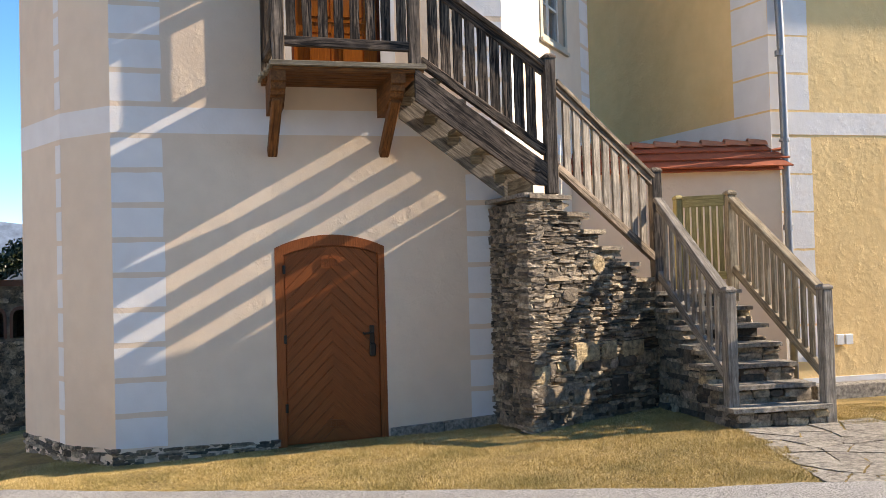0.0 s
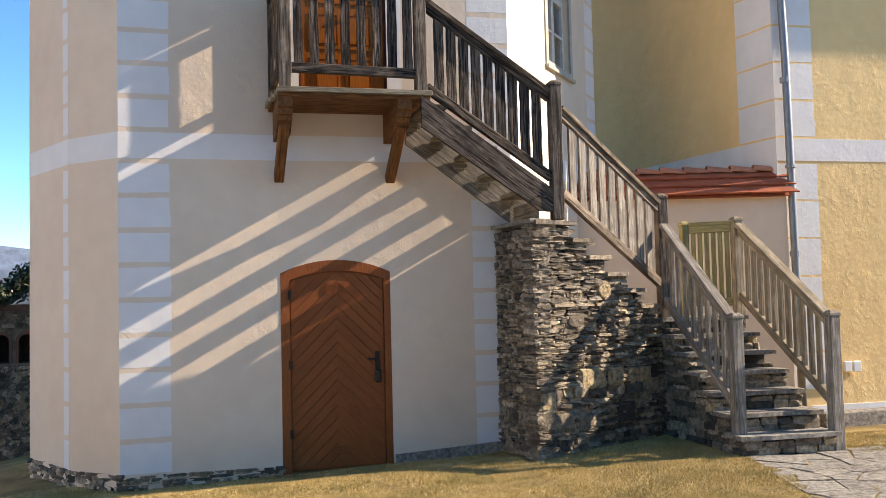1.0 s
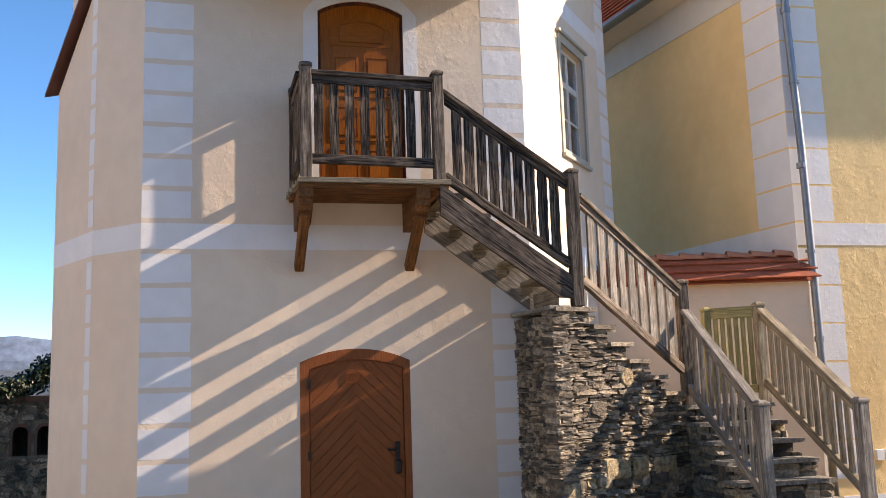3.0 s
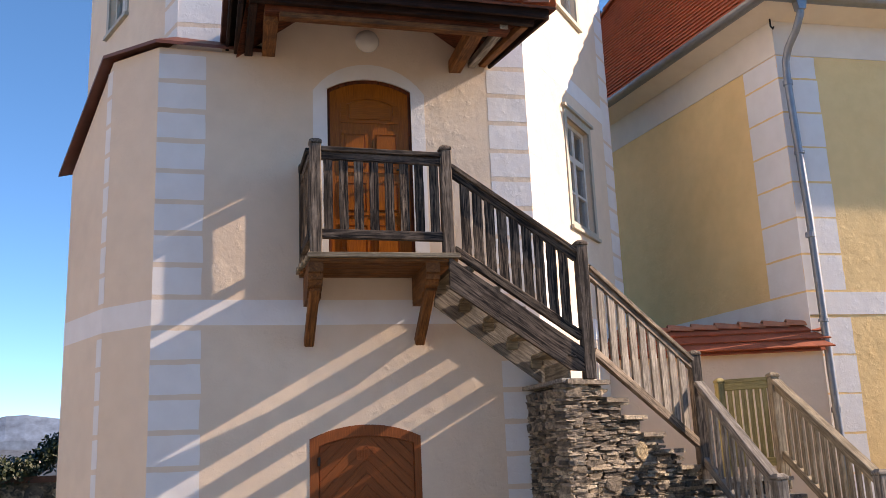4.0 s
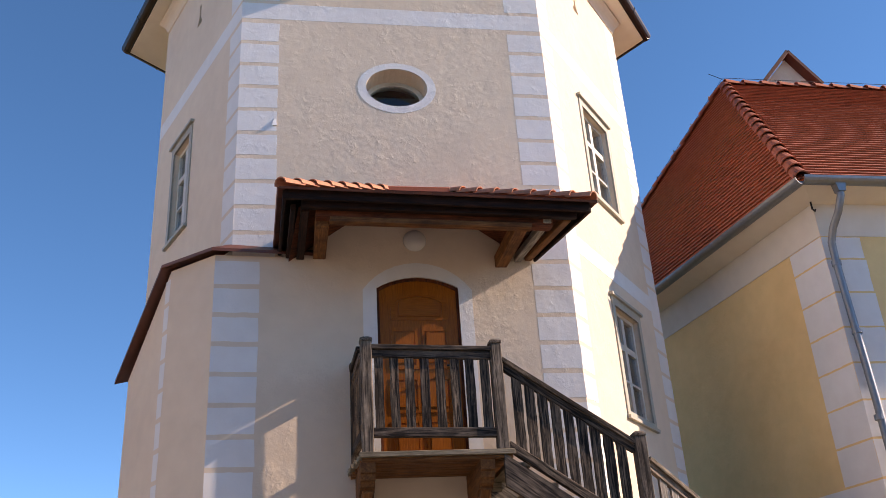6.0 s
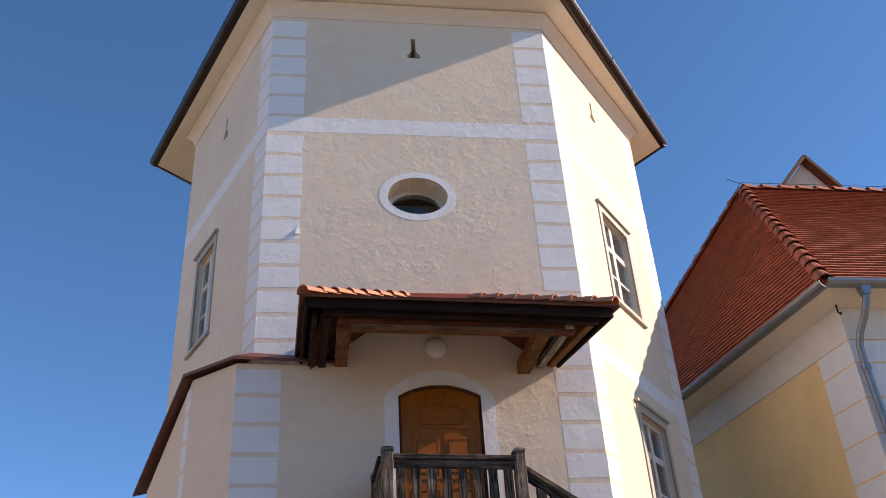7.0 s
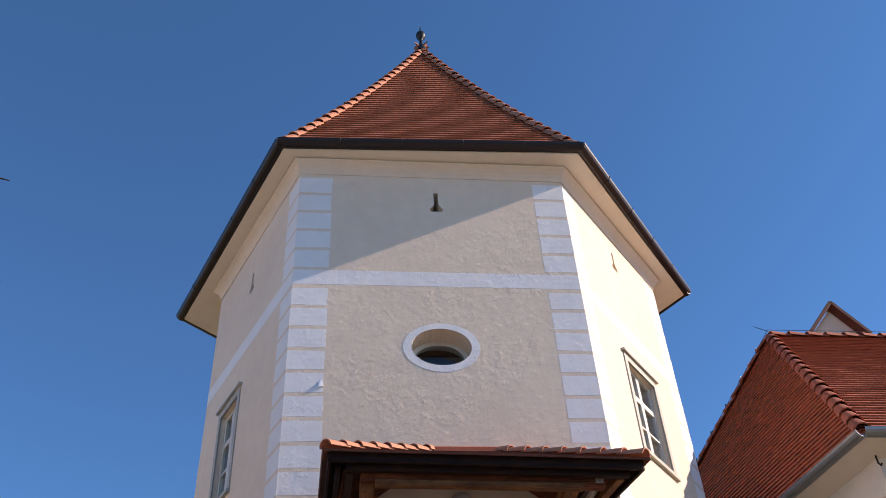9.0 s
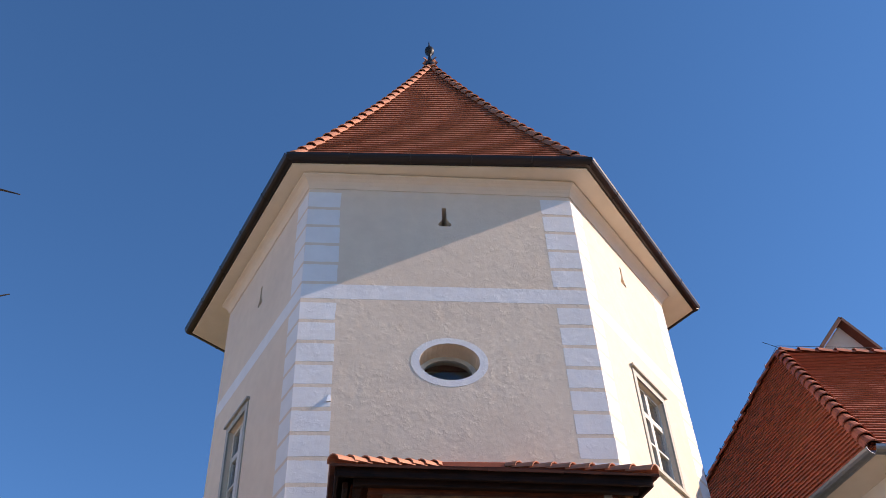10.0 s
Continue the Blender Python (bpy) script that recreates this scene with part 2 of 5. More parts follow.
def pierced(outline, holes, to3, thick):
    """A slab with openings that go through it."""
    bm = bmesh.new()
    for depth in (0, thick):
        loops = []
        edges = []
        for loop in (outline, *holes):
            vs = [bm.verts.new(to3(u, v, depth)) for u, v in loop]
            edges += [bm.edges.new((vs[i], vs[(i + 1) % len(vs)])) for i in range(len(vs))]
            loops.append(vs)
        bmesh.ops.triangle_fill(bm, use_beauty=True, edges=edges)
        if depth == 0:
            front = loops
    for f, k in zip(front, loops):
        for i in range(len(f)):
            j = (i + 1) % len(f)
            bm.faces.new((f[i], k[i], k[j], f[j]))
    return bm


def arch(x0, x1, z0, z1, rise, n=12):
    """An opening's outline: upright sides to z1 and a flat arch over them."""
    w = (x1 - x0) / 2
    r = (w * w + rise * rise) / (2 * rise)
    cz = z1 + rise - r
    a = math.asin(w / r)
    top = [((x0 + x1) / 2 + r * math.sin(a - 2 * a * i / n), cz + r * math.cos(a - 2 * a * i / n)) for i in range(n + 1)]
    return [(x0, z0), (x1, z0), *top]


def ellipse(cx, cz, rx, rz, n=32):
    return [(cx + rx * math.cos(2 * math.pi * i / n), cz + rz * math.sin(2 * math.pi * i / n)) for i in range(n)]


def on_face(p, degrees):
    """to3 for an upright face through p: u along it, v up, depth inwards (to its left)."""
    c, s = math.cos(radians(degrees)), math.sin(radians(degrees))
    return lambda u, v, d: Vector((p[0] + c * u - s * d, p[1] + s * u + c * d, v))


def facing(p, q):
    d = Vector((q[0] - p[0], q[1] - p[1]))
    return on_face(p, math.degrees(math.atan2(d.y, d.x))), d.length


def ring(bm, outer, inner, to3, d0, d1):
    """A flat frame between two outlines of equal count."""
    n = len(outer)
    v = [[bm.verts.new(to3(u, w, d)) for u, w in loop] for loop, d in ((outer, d0), (inner, d0), (outer, d1), (inner, d1))]
    for i in range(n):
        j = (i + 1) % n
        bm.faces.new((v[0][i], v[0][j], v[1][j], v[1][i]))
        bm.faces.new((v[2][i], v[3][i], v[3][j], v[2][j]))
        bm.faces.new((v[0][i], v[2][i], v[2][j], v[0][j]))
        bm.faces.new((v[1][i], v[1][j], v[3][j], v[3][i]))
    return bm


def tube(bm, points, radius, n=10):
    """A round pipe along points."""
    pts = [Vector(p) for p in points]
    rings = []
    for i, p in enumerate(pts):
        d = (pts[min(i + 1, len(pts) - 1)] - pts[max(i - 1, 0)]).normalized()
        a = d.orthogonal().normalized() if i == 0 else (a - d * a.dot(d)).normalized()
        b = d.cross(a)
        rings.append([bm.verts.new(p + radius * (a * math.cos(2 * math.pi * k / n) + b * math.sin(2 * math.pi * k / n))) for k in range(n)])
    for r, q in zip(rings, rings[1:]):
        for k in range(n):
            bm.faces.new((r[k], r[(k + 1) % n], q[(k + 1) % n], q[k]))
    bm.faces.new(rings[0][::-1])
    bm.faces.new(rings[-1])
    return bm


def trough(bm, a, b, radius, out):
    """A half-round gutter from a to b, its hollow upwards."""
    a, b = Vector(a), Vector(b)
    n = 8
    rows = []
    for p in (a, b):
        for r in (radius, radius * 0.9):
            rows.append([bm.verts.new(p + Vector(out) * r * math.cos(math.pi * k / n) - Vector((0, 0, 1)) * r * math.sin(math.pi * k / n)) for k in range(n + 1)])
    for k in range(n):
        bm.faces.new((rows[0][k], rows[2][k], rows[2][k + 1], rows[0][k + 1]))
        bm.faces.new((rows[1][k], rows[1][k + 1], rows[3][k + 1], rows[3][k]))
    for r, q in ((0, 1), (2, 3)):
        for k in range(n):
            bm.faces.new((rows[r][k], rows[r][k + 1], rows[q][k + 1], rows[q][k]))
    for k in (0, n):
        bm.faces.new((rows[0][k], rows[1][k], rows[3][k], rows[2][k]))
    return bm


# ---- ground ----
def ground_z(x, y):
    """The lawn rises to the stairs and falls away beside the tower."""
    z = 0.02 + 0.034 * min(max(x, -1.0), 4.0)
    if -2.2 < x < 2.9:
        z -= 0.06 * min(1.0, max(0.0, (y - 8.1) / 0.55)) * min(1.0, (2.9 - x) * 4)
    if x > 5.2:
        z -= 0.09 * min(2.7, max(0.0, y - 7.2)) * min(1.0, (x - 5.2) * 2)
    if x < -1.6:
        z -= min(1.75, 0.16 * (-1.6 - x) + max(0.0, y - 10) * 0.1 * min(1, -1.6 - x))
    return z


bm = bmesh.new()
xs = [-2500, -900, -300, -100, -50, -30, -20, -14, -10] + [-7 + 0.25 * i for i in range(68)] + [10.5, 12, 16, 30, 60, 150, 500, 2500]
ys = [-2500, -600, -100, -30, -10, 0] + [2 + 0.25 * i for i in range(52)] + [16, 18, 22, 26, 32, 45, 80, 200, 700, 2500]
grid = [[bm.verts.new((x, y, ground_z(x, y) + (0.012 * noise.noise((x * 1.7, y * 1.7, 0)) if abs(x) < 11 else 0))) for x in xs] for y in ys]
for r, q in zip(grid, grid[1:]):
    for i in range(len(xs) - 1):
        bm.faces.new((r[i], r[i + 1], q[i + 1], q[i]))
structure("ground", bm, TURF, "dry yellow-green winter lawn round the tower", "ground")


def road_edge(x):
    return 7.03 - 0.51 * min(x, 3.0) - 0.32 * max(0.0, x - 3.0) + 0.05 * noise.noise((x * 1.3, 3.1, 0)) + 0.03 * noise.noise((x * 5, 1.1, 0))


bm = bmesh.new()
rows = []
for i in range(220):
    x = -12 + i * 0.12
    e = road_edge(x)
    rows.append([bm.verts.new((x, y, ground_z(x, y) + 0.018)) for y in (e, e - 0.6, e - 1.5, e - 3.5, e - 7, -6)])
for r, q in zip(rows, rows[1:]):
    for k in range(5):
        bm.faces.new((r[k], q[k], q[k + 1], r[k + 1]))
structure("road", bm, ASPHALT, "grey asphalt road along the lawn's edge", "road")

# ---- tower ----
FRONT = on_face((0, 8.85), 0)
RIGHT_AT, RIGHT_TURN, RIGHT_LONG = (2.93, 8.85), 50, 3.05
RIGHT = on_face(RIGHT_AT, RIGHT_TURN)
LEFT_TURN, LEFT_LONG = -65.3, 3.1
LEFT_END = (-0.68 - LEFT_LONG * math.cos(radians(65.3)), 8.85 + LEFT_LONG * math.sin(radians(65.3)))
LEFT = on_face(LEFT_END, LEFT_TURN)
TOP = 10.98
RIGHT_END = RIGHT(RIGHT_LONG, 0, 0)
CORNERS = [(-0.68, 8.85), (2.93, 8.85), (RIGHT_END.x, RIGHT_END.y), (3.5, 13.9), (-0.1, 13.9), LEFT_END]

tower = thing("tower", (1.1, 11.3, 0), "cream plastered six-sided tower with white corner blocks and red spire roof", "tower")
LOW_DOOR = arch(0.61, 1.655, -0.02, 1.868, 0.118)
UP_DOOR = arch(0.81, 1.675, 3.47, 5.385, 0.12)
OVAL = ellipse(1.118, 7.925, 0.36, 0.264)


def keyhole(u, z):
    """A loophole's outline: a narrow slot over a half-round gun port."""
    foot = [(u + 0.09 * math.cos(a), z + 0.05 + 0.06 * math.sin(a)) for a in (-2.5, -0.64, -0.1, 0.4, 0.85)]
    return foot + [(u + 0.03, z + 0.15), (u + 0.03, z + 0.36), (u - 0.03, z + 0.36), (u - 0.03, z + 0.15)] + [(u - 0.09 * math.cos(a), z + 0.05 + 0.06 * math.sin(a)) for a in (0.85, 0.4, -0.1)]


SLOT = keyhole(1.155, 10.12)
wall = part("wall", pierced([(-0.68, -0.4), (2.93, -0.4), (2.93, TOP), (-0.68, TOP)], [LOW_DOOR, UP_DOOR, OVAL, SLOT], FRONT, 0.45), PLASTER, tower)


def rect(u0, u1, v0, v1):
    return [(u0, v0), (u1, v0), (u1, v1), (u0, v1)]


WINDOW_1 = rect(1.25, 2.03, 4.28, 5.58)
WINDOW_2 = rect(1.12, 1.94, 7.08, 8.36)
part("wall", pierced(rect(0, RIGHT_LONG, -0.4, TOP), [WINDOW_1, WINDOW_2, keyhole(1.47, 10.12)], RIGHT, 0.45), PLASTER, tower)
WINDOW_3 = rect(LEFT_LONG - 2.29, LEFT_LONG - 1.67, 6.9, 8.19)
part("wall", pierced(rect(0, LEFT_LONG, -0.4, TOP), [WINDOW_3, keyhole(LEFT_LONG - 1.61, 9.86)], LEFT, 0.45), PLASTER, tower)
for p, q in zip(CORNERS[2:], CORNERS[3:]):
    d = Vector((q[0] - p[0], q[1] - p[1]))
    part("wall", prism(bmesh.new(), rect(0, d.length, -0.4, TOP), on_face(p, math.degrees(math.atan2(d.y, d.x))), 0.45), PLASTER, tower)
# unseen floors, in the near-black of the unlit rooms
bm = bmesh.new()
for z in (3.3, 6.2):
    prism(bm, [(x * 0.86 + 0.15, y * 0.86 + 1.58) for x, y in CORNERS], lambda u, v, d, z=z: Vector((u, v, z + d)), 0.15)
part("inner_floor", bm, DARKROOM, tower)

# white string bands and the moulding under the eaves
for to3, u0, u1 in ((FRONT, -0.68, 2.93), (RIGHT, 0.0, RIGHT_LONG), (LEFT, 0.0, LEFT_LONG)):
    part("string_band", prism(bmesh.new(), rect(u0, u1, 8.84, 9.07), to3, -0.0014), WHITE, tower)
part("string_band", prism(bmesh.new(), rect(0.602, 2.93, 2.945, 3.187), FRONT, -0.0025), WHITE, tower)
part("string_band", prism(bmesh.new(), rect(0, RIGHT_LONG, 2.945, 3.187), RIGHT, -0.0025), WHITE, tower)
part("string_band", prism(bmesh.new(), rect(0, RIGHT_LONG, 5.93, 6.15), RIGHT, -0.0025), WHITE, tower)

# painted corner blocks
ANNEX = [(0.60, 8.8502), (-0.84, 8.79), (-1.33, 9.26), (-1.84, 10.2)]


def block(to3, u0, u1, z0, z1, parent, rnd):
    """A painted corner block with slightly ragged edges."""
    corners = [(u0, z0), (u1 + rnd.uniform(-0.008, 0.008), z0 + rnd.uniform(-0.004, 0.004)), (u1 + rnd.uniform(-0.008, 0.008), z1 + rnd.uniform(-0.004, 0.004)), (u0, z1)]
    outline = []
    for (a, b), (c, d) in zip(corners, corners[1:] + corners[:1]):
        n = max(1, int(math.hypot(c - a, d - b) / 0.07))
        fixed = a == c == u0
        outline += [(a + (c - a) * k / n + (0 if fixed or k == 0 else rnd.uniform(-0.004, 0.004)), b + (d - b) * k / n + (0 if k == 0 else rnd.uniform(-0.004, 0.004))) for k in range(n)]
    return part("corner_block", prism(bmesh.new(), outline, to3, -0.0014), WHITE, parent)


rnd = random.Random(4)
PITCH = 0.315
for z0, z1 in ((0.12, 2.90), (3.22, 8.80), (9.09, 10.73)):
    count = round((z1 - z0) / PITCH)
    step = (z1 - z0) / count
    for i in range(count):
        a, b = z0 + i * step + 0.025, z0 + (i + 1) * step - 0.025
        block(FRONT, 2.505, 2.93, a, b, tower, rnd)
        block(RIGHT, 0.0, 0.33, a, b, tower, rnd)
        if a > 3:
            block(RIGHT, RIGHT_LONG - 0.36, RIGHT_LONG, a, b, tower, rnd)
        if a > 5.6:
            block(FRONT, -0.68, -0.245, a, b, tower, rnd)
            block(LEFT, LEFT_LONG - 0.36, LEFT_LONG, a, b, tower, rnd)

# eaves: soffit, gutter, roof
RIM = [(-1.0, 8.51), (3.21, 8.39), (5.70, 11.57), (3.9, 14.6), (-0.5, 14.7), (-2.8, 12.5)]
HUB = Vector((1.37, 11.35))
EAVE = [tuple(Vector(p) + (HUB - Vector(p)).normalized() * 0.13) for p in RIM]
APEX = Vector((1.37, 11.35, 17.08))
bm = bmesh.new()
o = [bm.verts.new((x, y, 10.99)) for x, y in EAVE]
i_ = [bm.verts.new((x, y, 10.97)) for x, y in CORNERS]
o2 = [bm.verts.new((x, y, 11.06)) for x, y in EAVE]
i2 = [bm.verts.new((x, y, 11.06)) for x, y in CORNERS]
for k in range(6):
    j = (k + 1) % 6
    bm.faces.new((o[k], o[j], i_[j], i_[k]))
    bm.faces.new((o2[k], i2[k], i2[j], o2[j]))
    bm.faces.new((o[k], o2[k], o2[j], o[j]))
    bm.faces.new((i_[k], i_[j], i2[j], i2[k]))
part("soffit", bm, SOFFIT, tower)


def pushed_out(k, d):
    """Corner k of the tower's plan, moved out by d square to both its walls."""
    p, c, q = (Vector(CORNERS[i % 6]) for i in (k - 1, k, k + 1))
    a, b = (c - p).normalized(), (q - c).normalized()
    n, m = Vector((a.y, -a.x)), Vector((b.y, -b.x))
    return c + (n + m) * d / (1 + n.dot(m))


def cornice_run(k):
    """The hollow moulding between wall k and the soffit, mitred at its corners."""
    bm = bmesh.new()
    prof = [(-0.01, 10.77), (0.012, 10.77), (0.024, 10.82), (0.05, 10.87), (0.085, 10.91), (0.125, 10.94), (0.128, 10.962), (-0.01, 10.962)]
    rows = [[bm.verts.new((*pushed_out(i, d), z)) for d, z in prof] for i in (k, k + 1)]
    for i in range(len(prof)):
        j = (i + 1) % len(prof)
        bm.faces.new((rows[0][i], rows[1][i], rows[1][j], rows[0][j]))
    for r in rows:
        bm.faces.new(r)
    return bm


for k in range(6):
    p, q = Vector((*RIM[k], 11.10)), Vector((*RIM[(k + 1) % 6], 11.10))
    d = (q - p).normalized()
    out = Vector((d.y, -d.x, 0))
    g = part("gutter", trough(bmesh.new(), p - out * 0.07, q - out * 0.07, 0.095, out), BROWNMETAL, tower)
    for s in range(1, 5):
        part("gutter_bracket", tube(bmesh.new(), [p.lerp(q, s / 5) + out * (-0.07 + 0.1 * math.cos(t)) - Vector((0, 0, 0.1 * math.sin(t))) for t in (0, 0.8, 1.57, 2.4, 3.14)], 0.008, 5), BROWNMETAL, g)
    part("cornice", cornice_run(k), PLASTER, tower)


def spire(k, t):
    """A point on hip k, t from the eaves (0) to the apex (1): flared at its foot."""
    e = Vector((*EAVE[k], 11.12))
    p = e.lerp(APEX, t)
    p.z = 11.12 + (APEX.z - 11.13) * (0.875 * t + 0.125 * t * t)
    return p


def tiles_between(bm, l0, r0, l1, r1, wide, out, rnd, odd):
    """One course of flat clay tiles from its lower edge l0-r0 to its upper edge l1-r1."""
    length = (r0 - l0).length
    n = max(1, int(length / wide))
    for i in range(n + (1 if odd else 0)):
        a, b = (i - (0.5 if odd else 0)) / n, (i + 1 - (0.5 if odd else 0)) / n
        a, b = max(0, a) + 0.006 / n, min(1, b) - 0.006 / n
        up = (l1 - l0)
        lift = out * (0.030 + rnd.uniform(0, 0.003))
        p = [l0.lerp(r0, a) + lift, l0.lerp(r0, b) + lift, l1.lerp(r1, b) + out * 0.004 + up * 0.1, l1.lerp(r1, a) + out * 0.004 + up * 0.1]
        v = [bm.verts.new(c) for c in p] + [bm.verts.new(c - out * 0.019) for c in p]
        bm.faces.new((v[0], v[1], v[2], v[3]))
        bm.faces.new((v[4], v[5], v[1], v[0]))
        bm.faces.new((v[7], v[6], v[5], v[4]))
        bm.faces.new((v[1], v[5], v[6], v[2]))
        bm.faces.new((v[0], v[3], v[7], v[4]))


roof = None
for k in range(6):
    j = (k + 1) % 6
    bm = bmesh.new()
    n = 46
    under = bmesh.new()
    for i in range(n):
        t0, t1 = i / n, (i + 1) / n
        a, b, c, d = spire(k, t0), spire(j, t0), spire(k, t1), spire(j, t1)
        nrm = (b - a).cross(c - a).normalized()
        tiles_between(bm, a, b, c, d, 0.17, nrm, rnd, i % 2)
        u = [under.verts.new(p) for p in (a, b, d, c)]
        if (u[2].co - u[3].co).length > 1e-4:
            under.faces.new(u)
        else:
            under.faces.new((u[0], u[1], u[2]))
    if roof is None:
        roof = part("roof", under, TILEDARK, tower, "steep red clay tile spire roof")
    else:
        part("roof_face", under, TILEDARK, roof)
    tagged(part("roof_tiles", bm, TILEDARK, roof), kind="stuff")


def ridge_tile_mesh(name, long, radius, mat=None):
    """A half-round ridge tile along +y, its wide end at 0."""
    bm = bmesh.new()
    n = 7
    rows = []
    for y, r in ((0, radius), (0, radius * 0.86), (long, radius * 0.74), (long, radius * 0.6)):
        rows.append([bm.verts.new((r * math.cos(math.pi * k / n), y, r * math.sin(math.pi * k / n))) for k in range(n + 1)])
    for a, b in ((0, 2), (3, 1), (1, 0)):
        for k in range(n):
            bm.faces.new((rows[a][k], rows[b][k], rows[b][k + 1], rows[a][k + 1]))
    for v in bm.verts:
        v.co *= UNIT
    me = bpy.data.meshes.new(name)
    bm.to_mesh(me)
    bm.free()
    me.materials.append(mat or RIDGE)
    return me


RIDGE_MESH = ridge_tile_mesh("ridge_tile", 0.34, 0.1)


def ridge_row(points, parent, mesh=RIDGE_MESH, step=0.3, name="ridge_tile", lift=0.0):
    """Half-round tiles laid along a line of points."""
    pts = [Vector(p) for p in points]
    lengths = [(b - a).length for a, b in zip(pts, pts[1:])]
    total, s = sum(lengths), 0.0
    base = base_of(parent)
    while s < total - 0.05:
        k, r = 0, s
        while k < len(lengths) - 1 and r > lengths[k]:
            r -= lengths[k]
            k += 1
        d = (pts[k + 1] - pts[k]).normalized()
        p = pts[k] + d * r
        x = d.cross(Vector((0, 0, 1))).normalized()
        z = x.cross(d)
        m = Matrix((x, d, z)).transposed().to_4x4()
        m.translation = (p + z * lift) * UNIT - base
        ob = new(name, mesh)
        ob.parent = parent
        ob.matrix_basis = m @ pose(0, 0, 0, -3.5, 0, rnd.uniform(-2, 2))
        s += step


for k in (5, 0, 1, 2):
    ridge_row([spire(k, i / 20) for i in range(21)], roof)

finial = thing("finial", (APEX.x, APEX.y, APEX.z - 0.05), "dark metal ball finial with a spike on the spire", "finial")
bm = bmesh.new()
prof = [(0.12, 0.0), (0.09, 0.15), (0.04, 0.28), (0.03, 0.42), (0.05, 0.46), (0.09, 0.51), (0.1, 0.57), (0.09, 0.63), (0.05, 0.68), (0.02, 0.72), (0.012, 0.85), (0.002, 0.92)]
rows = [[bm.verts.new((APEX.x + r * math.cos(a * math.pi / 6), APEX.y + r * math.sin(a * math.pi / 6), APEX.z - 0.05 + z)) for a in range(12)] for r, z in prof]
for r, q in zip(rows, rows[1:]):
    for a in range(12):
        bm.faces.new((r[a], r[(a + 1) % 12], q[(a + 1) % 12], q[a]))
part("ball", bm, IRON, finial, smooth=True)

# oval window: white surround, deep reveal, dark pane
oval = part("window", ring(bmesh.new(), ellipse(1.118, 7.918, 0.46, 0.35), OVAL, FRONT, -0.003, 0.02), WHITE, tower, "oval window with a white painted surround")
part("window_frame", ring(bmesh.new(), ellipse(1.118, 7.925, 0.365, 0.27), ellipse(1.118, 7.925, 0.30, 0.212), FRONT, 0.27, 0.33), FRAMEPAINT, oval)
pane = part("pane", prism(bmesh.new(), ellipse(1.118, 7.925, 0.31, 0.222), FRONT, 0.012), GLASS, oval)
for v in pane.data.vertices:
    v.co.y += 0.30 * UNIT
part("wall_stud", prism(bmesh.new(), [(-0.302, 7.345), (-0.25, 7.345), (-0.256, 7.40), (-0.272, 7.45), (-0.29, 7.41)], lambda u, v, d: Vector((u, 8.85 - d * (7.47 - v) * 8, v)), 0.022), PLASTIC, tower, "small white metal stud")


def casement(parent, to3, r, sill=0.045):
    """A tall window in its reveal: surround, frame, transom, two lights with bars, panes, sill and hood."""
    (u0, v0), _, (u1, v1), _ = r
    w = part("window", ring(bmesh.new(), rect(u0 - 0.085, u1 + 0.085, v0 - 0.085, v1 + 0.1), rect(u0, u1, v0, v1), to3, -0.016, 0.01), SURROUND, parent, "tall pale grey framed window with small panes")
    part("hood", prism(bmesh.new(), rect(u0 - 0.12, u1 + 0.12, v1 + 0.1, v1 + 0.135), to3, -0.05), SURROUND, w)
    part("window_sill", prism(bmesh.new(), rect(u0 - 0.1, u1 + 0.1, v0 - 0.1, v0 - 0.06), to3, -sill), SURROUND, w)
    deep = lambda u, v, d: to3(u, v, d + 0.065)
    part("window_frame", ring(bmesh.new(), rect(u0, u1, v0, v1), rect(u0 + 0.05, u1 - 0.05, v0 + 0.05, v1 - 0.05), deep, 0.0, 0.07), FRAMEPAINT, w)
    m = (u0 + u1) / 2
    t = v0 + (v1 - v0) * 0.66
    part("transom", prism(bmesh.new(), rect(u0 + 0.06, u1 - 0.06, t - 0.04, t + 0.04), deep, 0.06), FRAMEPAINT, w)
    for a, b, c, d, k in ((m - 0.045, m + 0.045, v0 + 0.06, t - 0.04, 0.055), (m - 0.045, m + 0.045, t + 0.04, v1 - 0.06, 0.055), (u0 + 0.06, m - 0.045, (v0 + t) / 2 - 0.015, (v0 + t) / 2 + 0.015, 0.04), (m + 0.045, u1 - 0.06, (v0 + t) / 2 - 0.015, (v0 + t) / 2 + 0.015, 0.04)):
        part("glazing_bar", prism(bmesh.new(), rect(a, b, c, d), deep, k), FRAMEPAINT, w)
    for a, b, c, d in ((u0 + 0.07, m - 0.045, v0 + 0.07, t - 0.04), (m + 0.045, u1 - 0.07, v0 + 0.07, t - 0.04), (u0 + 0.07, m - 0.045, t + 0.04, v1 - 0.07), (m + 0.045, u1 - 0.07, t + 0.04, v1 - 0.07)):
        part("pane", prism(bmesh.new(), rect(a - 0.01, b + 0.01, c - 0.01, d + 0.01), lambda u, v, d: to3(u, v, d + 0.095), 0.008), GLASS, w)
    # near-black sheet added behind the panes as the unlit room
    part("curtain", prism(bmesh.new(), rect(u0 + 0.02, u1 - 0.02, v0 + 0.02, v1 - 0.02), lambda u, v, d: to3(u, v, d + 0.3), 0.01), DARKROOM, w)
    return w


casement(tower, RIGHT, WINDOW_1)
casement(tower, RIGHT, WINDOW_2)
casement(tower, LEFT, WINDOW_3)

